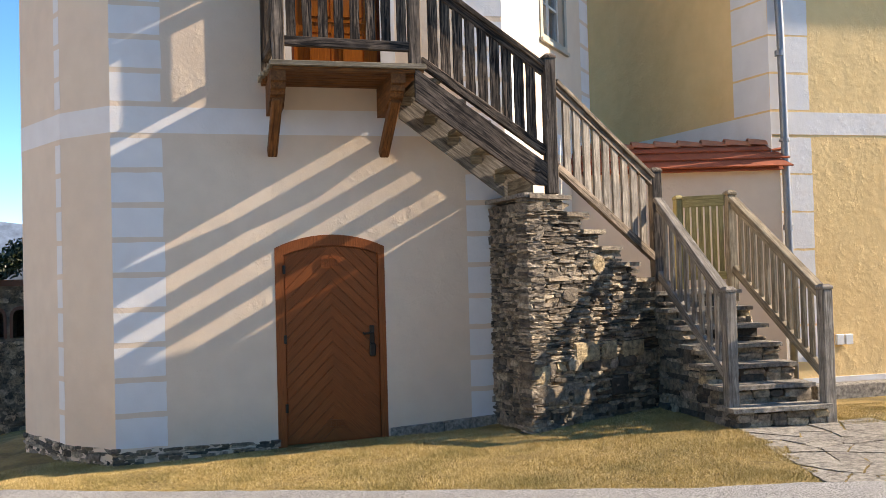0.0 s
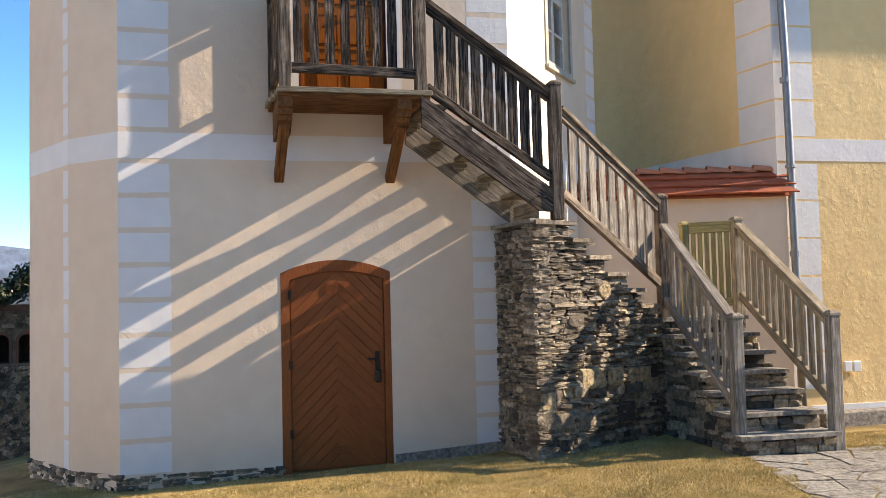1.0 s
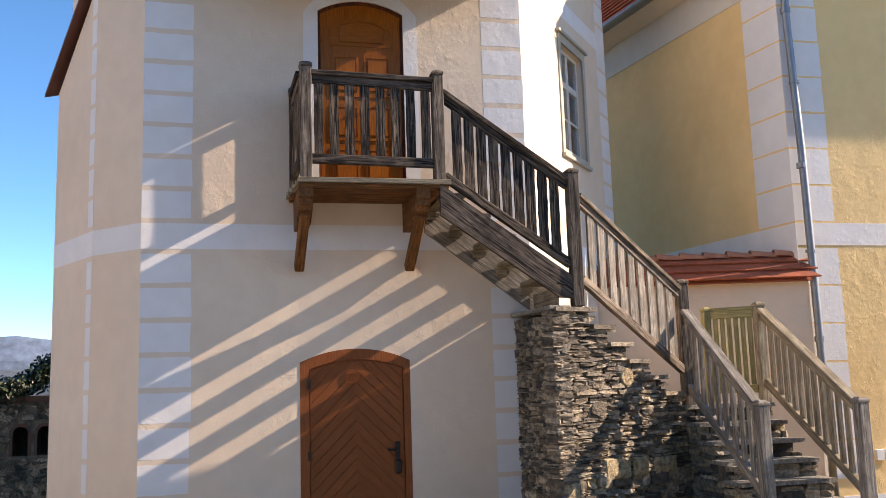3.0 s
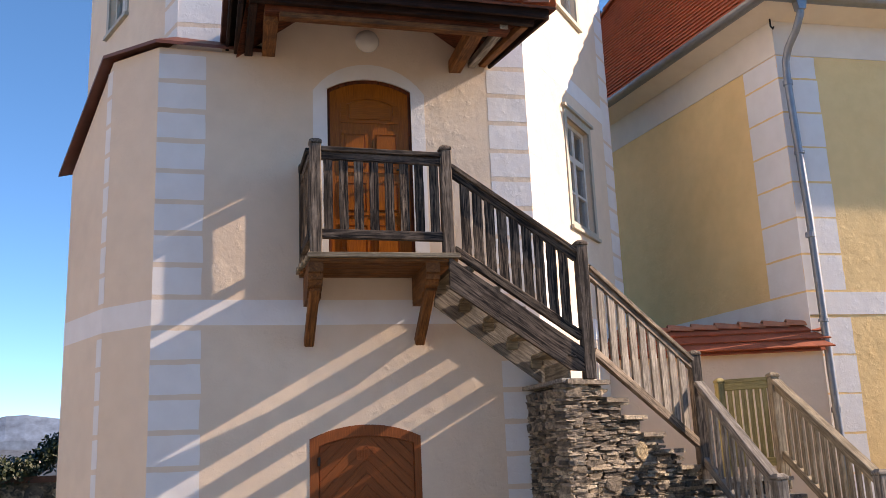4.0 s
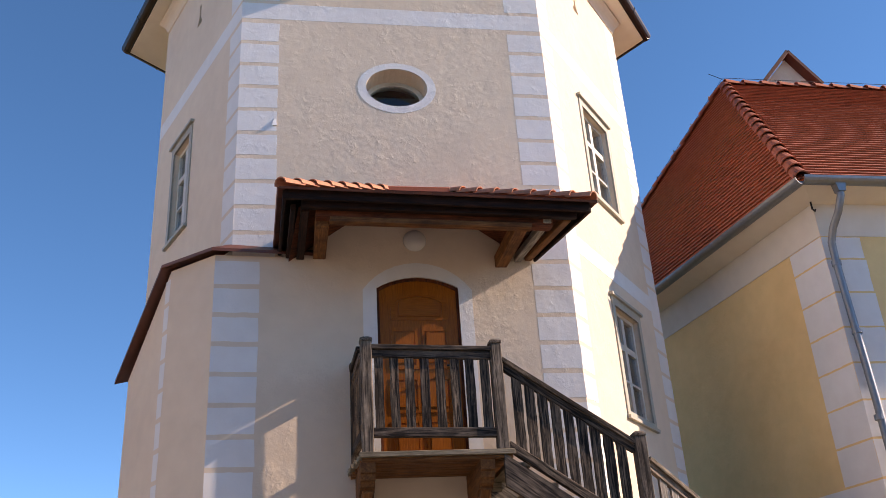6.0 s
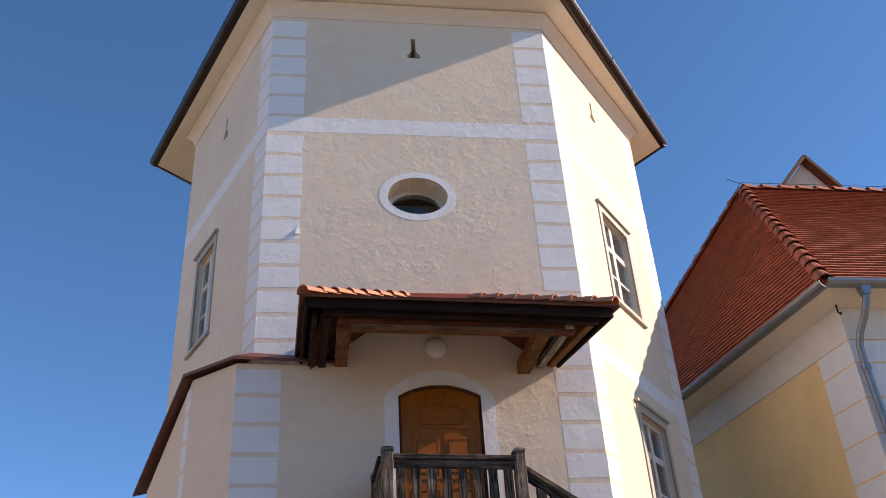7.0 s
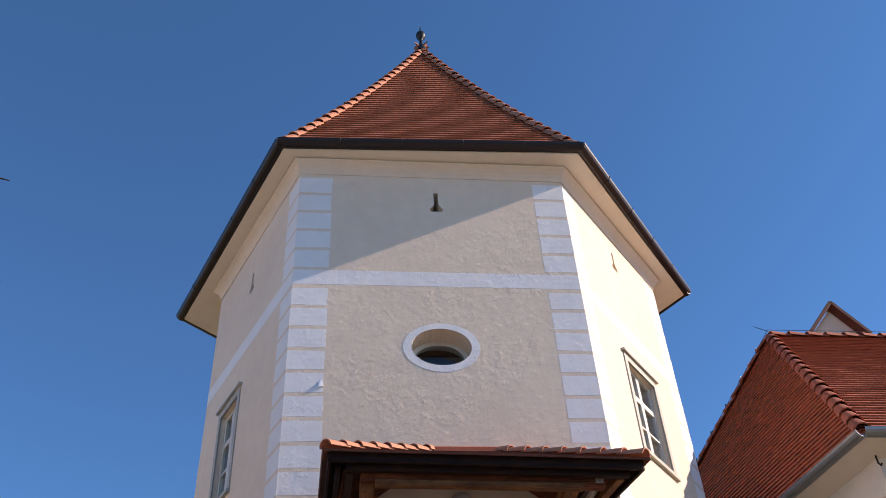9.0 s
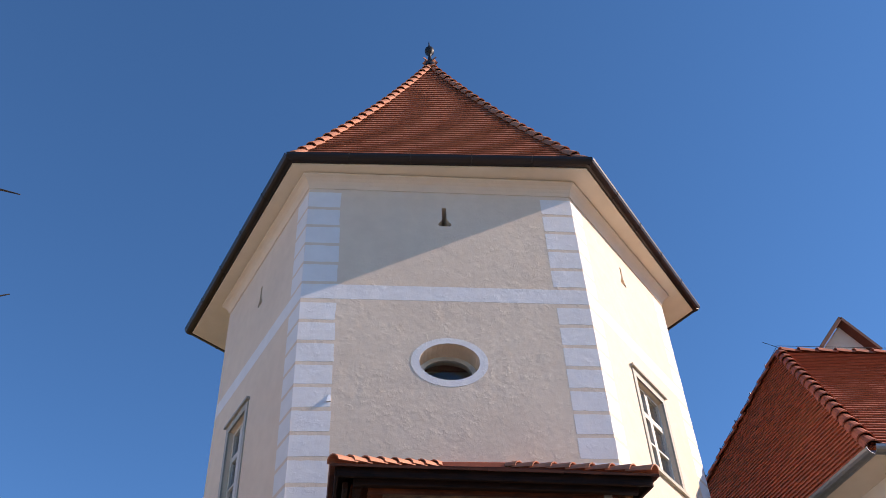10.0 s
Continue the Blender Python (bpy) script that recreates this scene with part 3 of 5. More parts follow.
# upper door: white surround and a panelled door in its reveal
part("door_surround", ring(bmesh.new(), arch(0.665, 1.82, 3.47, 5.36, 0.31), UP_DOOR, FRONT, -0.003, 0.02), WHITE, tower, "white painted door surround")
deep = lambda u, v, d: FRONT(u, v, d + 0.026)
up_door = part("door", prism(bmesh.new(), arch(0.81, 1.675, 3.45, 5.385, 0.12), deep, 0.06), DOORORANGE, tower, "closed honey-brown panelled wooden door")
# dark ring drawn for the thin dark line of the reveal
bm = bmesh.new()
ring(bm, arch(0.81, 1.675, 3.45, 5.385, 0.12), arch(0.838, 1.647, 3.47, 5.36, 0.11), FRONT, 0.018, 0.03)
part("door_frame", bm, CANOPYWOOD, up_door, "door frame coloured dark red-brown as the thin reveal line")
for lo in (rect(0.95, 1.22, 3.62, 3.98), rect(1.27, 1.54, 3.62, 3.98), rect(0.95, 1.22, 4.05, 4.42), rect(1.27, 1.54, 4.05, 4.42), rect(0.95, 1.22, 4.5, 4.95), rect(1.27, 1.54, 4.5, 4.95), arch(0.95, 1.54, 5.03, 5.24, 0.08)):
    us, vs = [p[0] for p in lo], [p[1] for p in lo]
    cu, cv = (min(us) + max(us)) / 2, (min(vs) + max(vs)) / 2
    inner = [(cu + (u - cu) * 0.82, cv + (v - cv) * 0.82) for u, v in lo]
    bm = ring(bmesh.new(), lo, inner, FRONT, 0.018, 0.03)
    prism(bm, [(cu + (u - cu) * 0.7, cv + (v - cv) * 0.7) for u, v in lo], lambda u, v, d: FRONT(u, v, 0.012 + d), 0.02)
    part("door_panel", bm, DOORORANGE, up_door)
part("door_handle", tube(bmesh.new(), [(1.585, 8.88, 4.52), (1.585, 8.82, 4.52), (1.50, 8.815, 4.52)], 0.011, 8), IRON, up_door)

# lower door: frame, herringbone planks, lock, vents, hinges
low_door = part("door", prism(bmesh.new(), arch(0.685, 1.60, 0.0, 1.81, 0.095), lambda u, v, d: FRONT(u, v, d + 0.031), 0.04), DOORRED, tower, "closed red-brown herringbone plank door with an arched head")
bm = ring(bmesh.new(), arch(0.605, 1.66, -0.04, 1.868, 0.12), arch(0.69, 1.595, -0.04, 1.80, 0.085), FRONT, -0.004, 0.09)
part("door_frame", bm, DOORRED, low_door)


def clipped(poly, a, b, c):
    """What is left of a polygon where a u + b v <= c."""
    out = []
    for p, q in zip(poly, poly[1:] + poly[:1]):
        dp, dq = a * p[0] + b * p[1] - c, a * q[0] + b * q[1] - c
        if dp <= 0:
            out.append(p)
        if (dp < 0 < dq) or (dq < 0 < dp):
            t = dp / (dp - dq)
            out.append((p[0] + t * (q[0] - p[0]), p[1] + t * (q[1] - p[1])))
    return out


leaf = arch(0.70, 1.585, 0.02, 1.79, 0.08)
mid = 1.135
for side in (-1, 1):
    half = clipped(leaf, -side, 0, -side * mid)
    for i in range(-14, 26):
        c0 = 0.02 + i * 0.118
        s = 1.0
        plank = clipped(clipped(half, side * s, 1, c0 + 0.112 + side * s * mid), -side * s, -1, -(c0 + side * s * mid))
        if len(plank) > 2:
            us, vs = [p[0] for p in plank], [p[1] for p in plank]
            if (max(us) - min(us)) > 0.02:
                part("plank", prism(bmesh.new(), plank, lambda u, v, d: FRONT(u, v, 0.014 + d), 0.018), DOORRED, low_door)
for v0, v1, u0, u1 in ((0.15, 0.2, 1.08, 1.22), (1.68, 1.75, 1.06, 1.2)):
    bm = bmesh.new()
    ring(bm, rect(u0 - 0.015, u1 + 0.015, v0 - 0.015, v1 + 0.015), rect(u0, u1, v0, v1), FRONT, 0.004, 0.02)
    for i in range(6):
        u = u0 + (u1 - u0) * (i + 0.5) / 6
        prism(bm, rect(u - 0.006, u + 0.006, v0, v1), lambda u, v, d: FRONT(u, v, d + 0.006), 0.01)
    part("vent_grille", bm, DOORRED, low_door)
bm = boxed((1.50, 8.85, 0.86), (1.545, 8.87, 1.10), 0.004)
box(bm, (1.495, 8.825, 0.80), (1.555, 8.866, 0.93), 0.012)
tube(bm, [(1.52, 8.86, 1.03), (1.52, 8.81, 1.03), (1.44, 8.805, 1.025), (1.43, 8.81, 1.04)], 0.011, 8)
part("lock", bm, IRON, low_door, "black iron lock case and lever")
for z in (0.35, 1.0, 1.66):
    part("hinge", tube(bmesh.new(), [(0.69, 8.835, z - 0.04), (0.69, 8.835, z + 0.04)], 0.014, 8), IRON, low_door)

# ---- widened foot of the tower, with its own small skirt roof ----
annex = tower
bm = bmesh.new()
plan = ANNEX + [(-1.6, 10.7), (0.6, 9.2)]
tops = [5.70, 5.72, 5.74, 4.84, 4.6, 5.7]
lo = [bm.verts.new((x, y, -0.5)) for x, y in plan]
hi = [bm.verts.new((x, y, z)) for (x, y), z in zip(plan, tops)]
for k in range(len(plan)):
    j = (k + 1) % len(plan)
    bm.faces.new((lo[k], lo[j], hi[j], hi[k]))
bm.faces.new(hi)
part("wall", bm, PLASTER, annex)


A_FACE, A_LONG = facing(ANNEX[1], ANNEX[0])
B_FACE, B_LONG = facing(ANNEX[2], ANNEX[1])
C_FACE, C_LONG = facing(ANNEX[3], ANNEX[2])
for face, long in ((A_FACE, A_LONG), (B_FACE, B_LONG), (C_FACE, C_LONG)):
    part("string_band", prism(bmesh.new(), rect(0, long, 2.945, 3.187), face, -0.0025), WHITE, annex)
for z0, z1 in ((0.06, 2.92), (3.21, 5.68)):
    count = round((z1 - z0) / PITCH)
    step = (z1 - z0) / count
    for i in range(count):
        a, b = z0 + i * step + 0.025, z0 + (i + 1) * step - 0.025
        block(A_FACE, 0, 0.45, a, b, annex, rnd)
        block(C_FACE, C_LONG - 0.13, C_LONG, a, b, annex, rnd)
bm = bmesh.new()
rim = [(0.25, 8.76, 5.70), (-0.87, 8.70, 5.73), (-1.43, 9.22, 5.76), (-2.0, 10.28, 4.82)]
inn = [(0.25, 8.88, 5.78), (-0.66, 8.88, 5.84), (-0.95, 9.45, 5.92), (-1.6, 10.5, 5.0)]
rows = [[bm.verts.new(p) for p in rim], [bm.verts.new((x, y, z + 0.035)) for x, y, z in rim], [bm.verts.new((x, y, z + 0.05)) for x, y, z in inn], [bm.verts.new((x, y, z - 0.02)) for x, y, z in inn]]
for a in range(4):
    for k in range(3):
        bm.faces.new((rows[a][k], rows[a][k + 1], rows[(a + 1) % 4][k + 1], rows[(a + 1) % 4][k]))
part("skirt_roof", bm, REDMETAL, annex, "narrow dark brown sheet metal skirt roof")

# ---- canopy over the upper door ----
canopy = thing("canopy", (1.3, 8.8, 5.8), "hipped canopy of dark timber and clay tiles over the upper door", "canopy")
bm = bmesh.new()
e = [Vector((-0.19, 8.84, 5.785)), Vector((-0.13, 7.62, 5.80)), Vector((2.80, 7.62, 5.715)), Vector((2.54, 8.84, 5.74))]
t = [Vector((0.95, 8.84, 6.46)), Vector((1.65, 8.84, 6.46))]
lower = [bm.verts.new(p) for p in e + t]
upper = [bm.verts.new(p + Vector((0, 0, 0.05))) for p in e + t]
for s in (lower, upper):
    bm.faces.new((s[0], s[1], s[4]))
    bm.faces.new((s[1], s[2], s[5], s[4]))
    bm.faces.new((s[2], s[3], s[5]))
for k in range(3):
    bm.faces.new((lower[k], lower[k + 1], upper[k + 1], upper[k]))
croof = part("roof_boarding", bm, NEARBLACKWOOD, canopy)
bm = bmesh.new()
up = Vector((0, 0, 0.05))
for tri in ((e[1], e[2], t[0], t[1]), (e[0], e[1], t[0], t[0]), (e[2], e[3], t[1], t[1])):
    a, b, c, d = (p + up for p in tri)
    nrm = (b - a).cross(c - a).normalized()
    if nrm.z < 0:
        nrm = -nrm
    n = 9
    for i in range(n):
        tiles_between(bm, a.lerp(c, i / n) - (c - a) * (0.05 if i == 0 else 0), b.lerp(d, i / n) - (d - b) * (0.05 if i == 0 else 0), a.lerp(c, (i + 1) / n), b.lerp(d, (i + 1) / n), 0.17, nrm, rnd, i % 2)
tagged(part("roof_tiles", bm, DIMTILE, croof, "weathered clay tiles, darkened for the shade along their edges"), kind="stuff")
SMALL_RIDGE = ridge_tile_mesh("hip_tile", 0.3, 0.075)
ridge_row([e[1] + Vector((-0.04, -0.04, 0.08)), t[0] + Vector((0, 0, 0.08))], canopy, SMALL_RIDGE, 0.24, "hip_tile")
ridge_row([e[2] + Vector((0.04, -0.04, 0.08)), t[1] + Vector((0, 0, 0.08))], canopy, SMALL_RIDGE, 0.24, "hip_tile")
part("ridge_board", boxed((0.95, 8.76, 6.47), (1.65, 8.845, 6.56), 0.01), TILE, canopy)
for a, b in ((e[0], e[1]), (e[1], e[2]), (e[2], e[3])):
    part("fascia_board", beamed(a + Vector((0, 0, 0.0)), b + Vector((0, 0, 0.0)), 0.035, 0.1), NEARBLACKWOOD, canopy)
part("front_beam", beamed((0.16, 7.82, 5.712), (2.46, 7.82, 5.652), 0.13, 0.14), CANOPYWOOD, canopy)
part("front_rail", beamed((0.29, 7.78, 5.612), (2.24, 7.78, 5.572), 0.09, 0.055), BROWNWOOD, canopy, "paler brown timber rail")
for x, z in ((0.22, 5.77), (2.16, 5.69)):
    part("side_beam", beamed((x, 8.84, z), (x, 7.84, 5.65), 0.13, 0.14), BROWNWOOD, canopy)
# the left pair is coloured near-black for the dark recess there
for x0, x1, z0, z1, w, mat in ((2.40, 2.34, 5.64, 5.715, 0.08, PALEGREY), (2.60, 2.46, 5.66, 5.73, 0.08, BROWNWOOD), (0.06, 0.02, 5.72, 5.72, 0.08, NEARBLACKWOOD), (-0.05, -0.1, 5.73, 5.735, 0.05, NEARBLACKWOOD)):
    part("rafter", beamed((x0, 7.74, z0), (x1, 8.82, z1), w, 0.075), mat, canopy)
part("purlin", beamed((2.26, 8.2, 5.74), (2.6, 8.2, 5.74), 0.08, 0.06), NEARBLACKWOOD, canopy)
part("lower_beam", beamed((0.02, 7.70, 5.745), (2.68, 7.70, 5.672), 0.06, 0.09), NEARBLACKWOOD, canopy)
for loop in (((-0.1, 8.83, 5.66), (0.0, 7.75, 5.72), (0.9, 8.83, 6.40)), ((2.42, 8.83, 5.72), (1.55, 8.83, 6.345), (2.62, 7.75, 5.66)), ((0.0, 7.75, 5.72), (2.62, 7.75, 5.63), (1.55, 8.83, 6.345), (0.9, 8.83, 6.40))):
    bm = bmesh.new()
    low = [bm.verts.new(p) for p in loop]
    high = [bm.verts.new(Vector(p) + Vector((0, 0, 0.02))) for p in loop]
    bm.faces.new(low)
    bm.faces.new(high)
    for k in range(len(loop)):
        q = (k + 1) % len(loop)
        bm.faces.new((low[k], low[q], high[q], high[k]))
    part("lining", bm, CANOPYWOOD, canopy, "red-brown boarded lining")

wall_lamp = thing("wall_lamp", (1.235, 8.84, 5.93), "round white opal glass lamp on the wall above the door", "lamp")
bm = bmesh.new()
prof = [(0.02, 0.075), (0.08, 0.066), (0.115, 0.04), (0.125, 0.015), (0.125, 0.0)]
rows = [[bm.verts.new((1.235 + r * math.cos(a * math.pi / 10), 8.848 - d, 5.93 + r * math.sin(a * math.pi / 10))) for a in range(20)] for r, d in prof]
for r, q in zip(rows, rows[1:]):
    for a in range(20):
        bm.faces.new((r[a], r[(a + 1) % 20], q[(a + 1) % 20], q[a]))
bm.faces.new(rows[0])
bm.faces.new(rows[-1])
part("shade", bm, OPAL, wall_lamp, smooth=True)

# ---- balcony and stairs ----
def post(parent, x, y, z0, z1, size=0.105, mat=GREYWOOD):
    """A squared post with a chamfered cap."""
    h = size / 2
    p = part("post", boxed((x - h, y - h, z0), (x + h, y + h, z1 - 0.05), 0.008), mat, parent)
    bm = boxed((x - h - 0.006, y - h - 0.006, z1 - 0.05), (x + h + 0.006, y + h + 0.006, z1 - 0.02), 0.006)
    prof = [(h + 0.002, z1 - 0.02), (h * 0.55, z1)]
    v = [[bm.verts.new((x + sx * r, y + sy * r, z)) for sx, sy in ((-1, -1), (1, -1), (1, 1), (-1, 1))] for r, z in prof]
    for k in range(4):
        bm.faces.new((v[0][k], v[0][(k + 1) % 4], v[1][(k + 1) % 4], v[1][k]))
    bm.faces.new(v[1])
    part("post_cap", bm, mat, p)
    return p


def slat(a, b, wide, thick, along, rnd, wavy=0.0):
    """An upright board from foot a to head b, wide along a direction, with uneven edges."""
    bm = bmesh.new()
    a, b, x = Vector(a), Vector(b), Vector(along).normalized()
    y = Vector((0, 0, 1)).cross(x)
    n = 7 if wavy else 1
    rows = []
    ph = rnd.uniform(0, 6)
    for i in range(n + 1):
        c = a.lerp(b, i / n)
        wl = wide / 2 + wavy * noise.noise((ph, i * 0.8, 0))
        wr = wide / 2 + wavy * noise.noise((ph + 9, i * 0.8, 0))
        rows.append([bm.verts.new(c - x * wl - y * thick / 2), bm.verts.new(c + x * wr - y * thick / 2), bm.verts.new(c + x * wr + y * thick / 2), bm.verts.new(c - x * wl + y * thick / 2)])
    for r, q in zip(rows, rows[1:]):
        for k in range(4):
            bm.faces.new((r[k], r[(k + 1) % 4], q[(k + 1) % 4], q[k]))
    bm.faces.new(rows[0])
    bm.faces.new(rows[-1])
    return bm


def railing(parent, a, b, top, low, count, wide=0.085, rail_mat=GREYWOOD_X, slat_mat=GREYWOOD, wavy=0.006, margin=0.06, cap=0.1, drop=0.06):
    """Two rails and upright boards between a and b; top and low are the rails' heights at each end."""
    a, b = Vector((*a, 0)), Vector((*b, 0))
    d = (b - a).normalized()
    lift = lambda p, z: Vector((p.x, p.y, z))
    part("handrail", beamed(lift(a, top[0]), lift(b, top[1]), cap, 0.045), rail_mat, parent)
    part("top_rail", beamed(lift(a, top[0] - drop), lift(b, top[1] - drop), 0.05, 0.075), rail_mat, parent)
    part("bottom_rail", beamed(lift(a, low[0]), lift(b, low[1]), 0.06, 0.085), rail_mat, parent)
    for i in range(count):
        s = (margin + (1 - 2 * margin) * (i + 0.5) / count)
        p = a.lerp(b, s)
        zt, zb = top[0] + (top[1] - top[0]) * s - 0.07, low[0] + (low[1] - low[0]) * s
        part("baluster", slat(lift(p, zb), lift(p, zt), wide, 0.026, d, rnd, wavy), slat_mat, parent)


rnd = random.Random(11)
balcony = thing("balcony", (1.25, 8.45, 3.44), "small weathered timber balcony on brown brackets before the upper door", "balcony")
for i in range(5):
    y0 = 8.04 + i * 0.162
    part("deck_plank", boxed((0.552 - 0.1 * (y0 - 8.0) + rnd.uniform(-0.006, 0.006), y0, 3.435), (1.94 + rnd.uniform(-0.006, 0.006), min(y0 + 0.157, 8.845), 3.48), 0.004), PALEWOOD, balcony)
for i in range(7):
    y0 = 8.075 + i * 0.11
    part("underside_board", boxed((0.585 - 0.1 * (y0 - 8.0) + rnd.uniform(-0.008, 0.008), y0, 3.403), (1.93 + rnd.uniform(-0.008, 0.008), min(y0 + 0.097, 8.845), 3.434), 0.004), BROWNWOOD, balcony)
for x in (0.622, 1.69):
    part("bracket_beam", prism(bmesh.new(), [(8.845, 3.402), (8.09, 3.402), (8.09, 3.31), (8.12, 3.30), (8.125, 3.25), (8.17, 3.245), (8.18, 3.205), (8.24, 3.2), (8.25, 3.17), (8.33, 3.165), (8.36, 3.12), (8.845, 3.12)], lambda u, v, d, x=x: Vector((x - 0.065 + d, u, v)), 0.13), BROWNWOOD, balcony)
    part("bracket_strut", beamed((x, 8.25, 3.2), (x - 0.02, 8.80, 2.755), 0.09, 0.1, bevel=0.01), BROWNWOOD, balcony)
post(balcony, 0.625, 8.10, 3.44, 4.56)
post(balcony, 1.845, 8.10, 3.44, 4.53)
post(balcony, 0.56, 8.805, 3.44, 4.55, 0.083, DARKWOOD)
railing(balcony, (0.67, 8.10), (1.80, 8.10), (4.46, 4.43), (3.66, 3.64), 8, 0.082, GREYWOOD_X, DARKWOOD, 0.008, 0.0)
railing(balcony, (0.59, 8.16), (0.56, 8.765), (4.475, 4.455), (3.66, 3.66), 5, 0.07, GREYWOOD_X, DARKWOOD, 0.004, 0.06, 0.1, 0.07)

# upper, wooden flight
wood_stair = thing("wooden_stair", (2.5, 8.45, 2.3), "open timber stair flight with weathered grey stringers and railing", "stair")
SLOPE = 0.69


def stringer(y, thick, mat):
    x0, x1 = 1.84, 3.1
    z = lambda x: 3.43 - SLOPE * (x - 1.86)
    return part("stringer", prism(bmesh.new(), [(x0, z(x0)), (x1, z(x1)), (x1, z(x1) - 0.2), (2.95, z(2.95) - 0.29), (x0, z(x0) - 0.29)], lambda u, v, d: Vector((u, y + d, v)), thick), mat, wood_stair)


stringer(8.06, 0.055, GREYWOOD_X)
part("stringer", prism(bmesh.new(), [(1.84, 3.44), (3.1, 2.575), (3.1, 2.31), (2.93, 2.31), (1.84, 3.118)], lambda u, v, d: Vector((u, 8.811 + d, v)), 0.035), PALEGREY, wood_stair)
# board added to stop the sun below the last tread
part("riser", boxed((2.93, 8.116, 2.303), (2.955, 8.805, 2.488), 0.004), PALEWOOD, wood_stair)
for i in range(5):
    x = 1.855 + i * 0.235
    z = 3.369 - i * 0.19
    part("tread", boxed((x, 8.11, z - 0.045), (x + 0.235, 8.80, z), 0.005), PALEWOOD, wood_stair)
    part("tread_bearer", boxed((x - 0.01, 8.76, z - 0.13), (x + 0.1, 8.808, z - 0.046), 0.004), PALEWOOD, wood_stair)
post(wood_stair, 3.13, 8.10, 2.30, 3.62, 0.11)
railing(wood_stair, (1.89, 8.10), (3.08, 8.10), (4.33, 3.51), (3.52, 2.70), 9, 0.088, DARKWOOD, DARKWOOD)
tube_bm = tube(bmesh.new(), [(2.93, 8.055, 2.52), (2.93, 8.035, 2.52), (2.99, 8.03, 2.50)], 0.012, 6)
part("iron_bolt", tube_bm, IRON, wood_stair)

# railing of the middle flight
P1, P2, P3, P4, P5 = (3.13, 8.10), (4.50, 8.70), (4.47, 7.33), (5.44, 8.82), (5.36, 7.2)
mid_rail = thing("stair_railing", (3.8, 8.4, 1.4), "weathered grey board railing beside the middle stone steps", "railing", "stair railings")
post(mid_rail, *P2, 1.25, 2.62, 0.11)
railing(mid_rail, (3.19, 8.126), (4.45, 8.678), (3.37, 2.52), (2.56, 1.69), 9, 0.085, GREYWOOD, PALEGREY)

# railings of the lower flight
left_rail = thing("stair_railing", (4.47, 8.0, 0.2), "weathered grey baluster railing on the lower stone steps", "railing", "stair railings")
post(left_rail, *P3, 0.12, 1.40, 0.105, PALEGREY)
railing(left_rail, (4.47, 7.38), (4.50, 8.65), (1.36, 2.29), (0.60, 1.52), 8, 0.06, PALEGREY, PALEGREY, 0.0)
right_rail = thing("stair_railing", (5.4, 8.0, 0.2), "weathered grey-brown baluster railing on the open side of the lower steps", "railing", "stair railings")
post(right_rail, *P5, 0.12, 1.40, 0.105, PALEGREY)
post(right_rail, *P4, 1.2, 2.39, 0.1, PALEWOOD)
railing(right_rail, (5.36, 7.25), (5.44, 8.77), (1.36, 2.30), (0.60, 1.55), 11, 0.06, PALEWOOD, PALEWOOD, 0.0)
gate = thing("landing_fence", (5.2, 9.0, 1.3), "yellow-green slatted timber fence panel at the back of the landing", "fence", "stair railings")
post(gate, 5.02, 9.18, 1.2, 2.37, 0.085, YELLOWWOOD)
railing(gate, (5.06, 9.14), (5.40, 8.86), (2.33, 2.33), (1.48, 1.48), 6, 0.05, YELLOWWOOD, YELLOWWOOD, 0.0, 0.02, 0.05)


# stone work: rough courses of split slate over a dark core
def stone_mesh(rnd, name):
    """A rough split stone of unit size."""
    bm = bmesh.new()
    bmesh.ops.create_cube(bm, size=1.0)
    bmesh.ops.subdivide_edges(bm, edges=[e for e in bm.edges], cuts=1)
    for v in bm.verts:
        k = 0.91 if abs(v.co.x) > 0.4 and abs(v.co.y) > 0.4 else 1.0
        v.co.x *= 0.92 if abs(v.co.z) > 0.4 else 1.0
        v.co = Vector((v.co.x * k + rnd.uniform(-0.07, 0.07), v.co.y * k + rnd.uniform(-0.1, 0.1), v.co.z + rnd.uniform(-0.11, 0.11)))
    me = bpy.data.meshes.new(name)
    bm.to_mesh(me)
    bm.free()
    return me


def stone_set(mat, seed, count=8):
    r = random.Random(seed)
    out = []
    for _ in range(count):
        me = stone_mesh(r, "stone")
        me.materials.append(mat)
        out.append(me)
    return out


SLATES, BUFFS = stone_set(SLATE, 3, 10), stone_set(SANDSTONE, 5, 3)


laid, rest = {}, {}


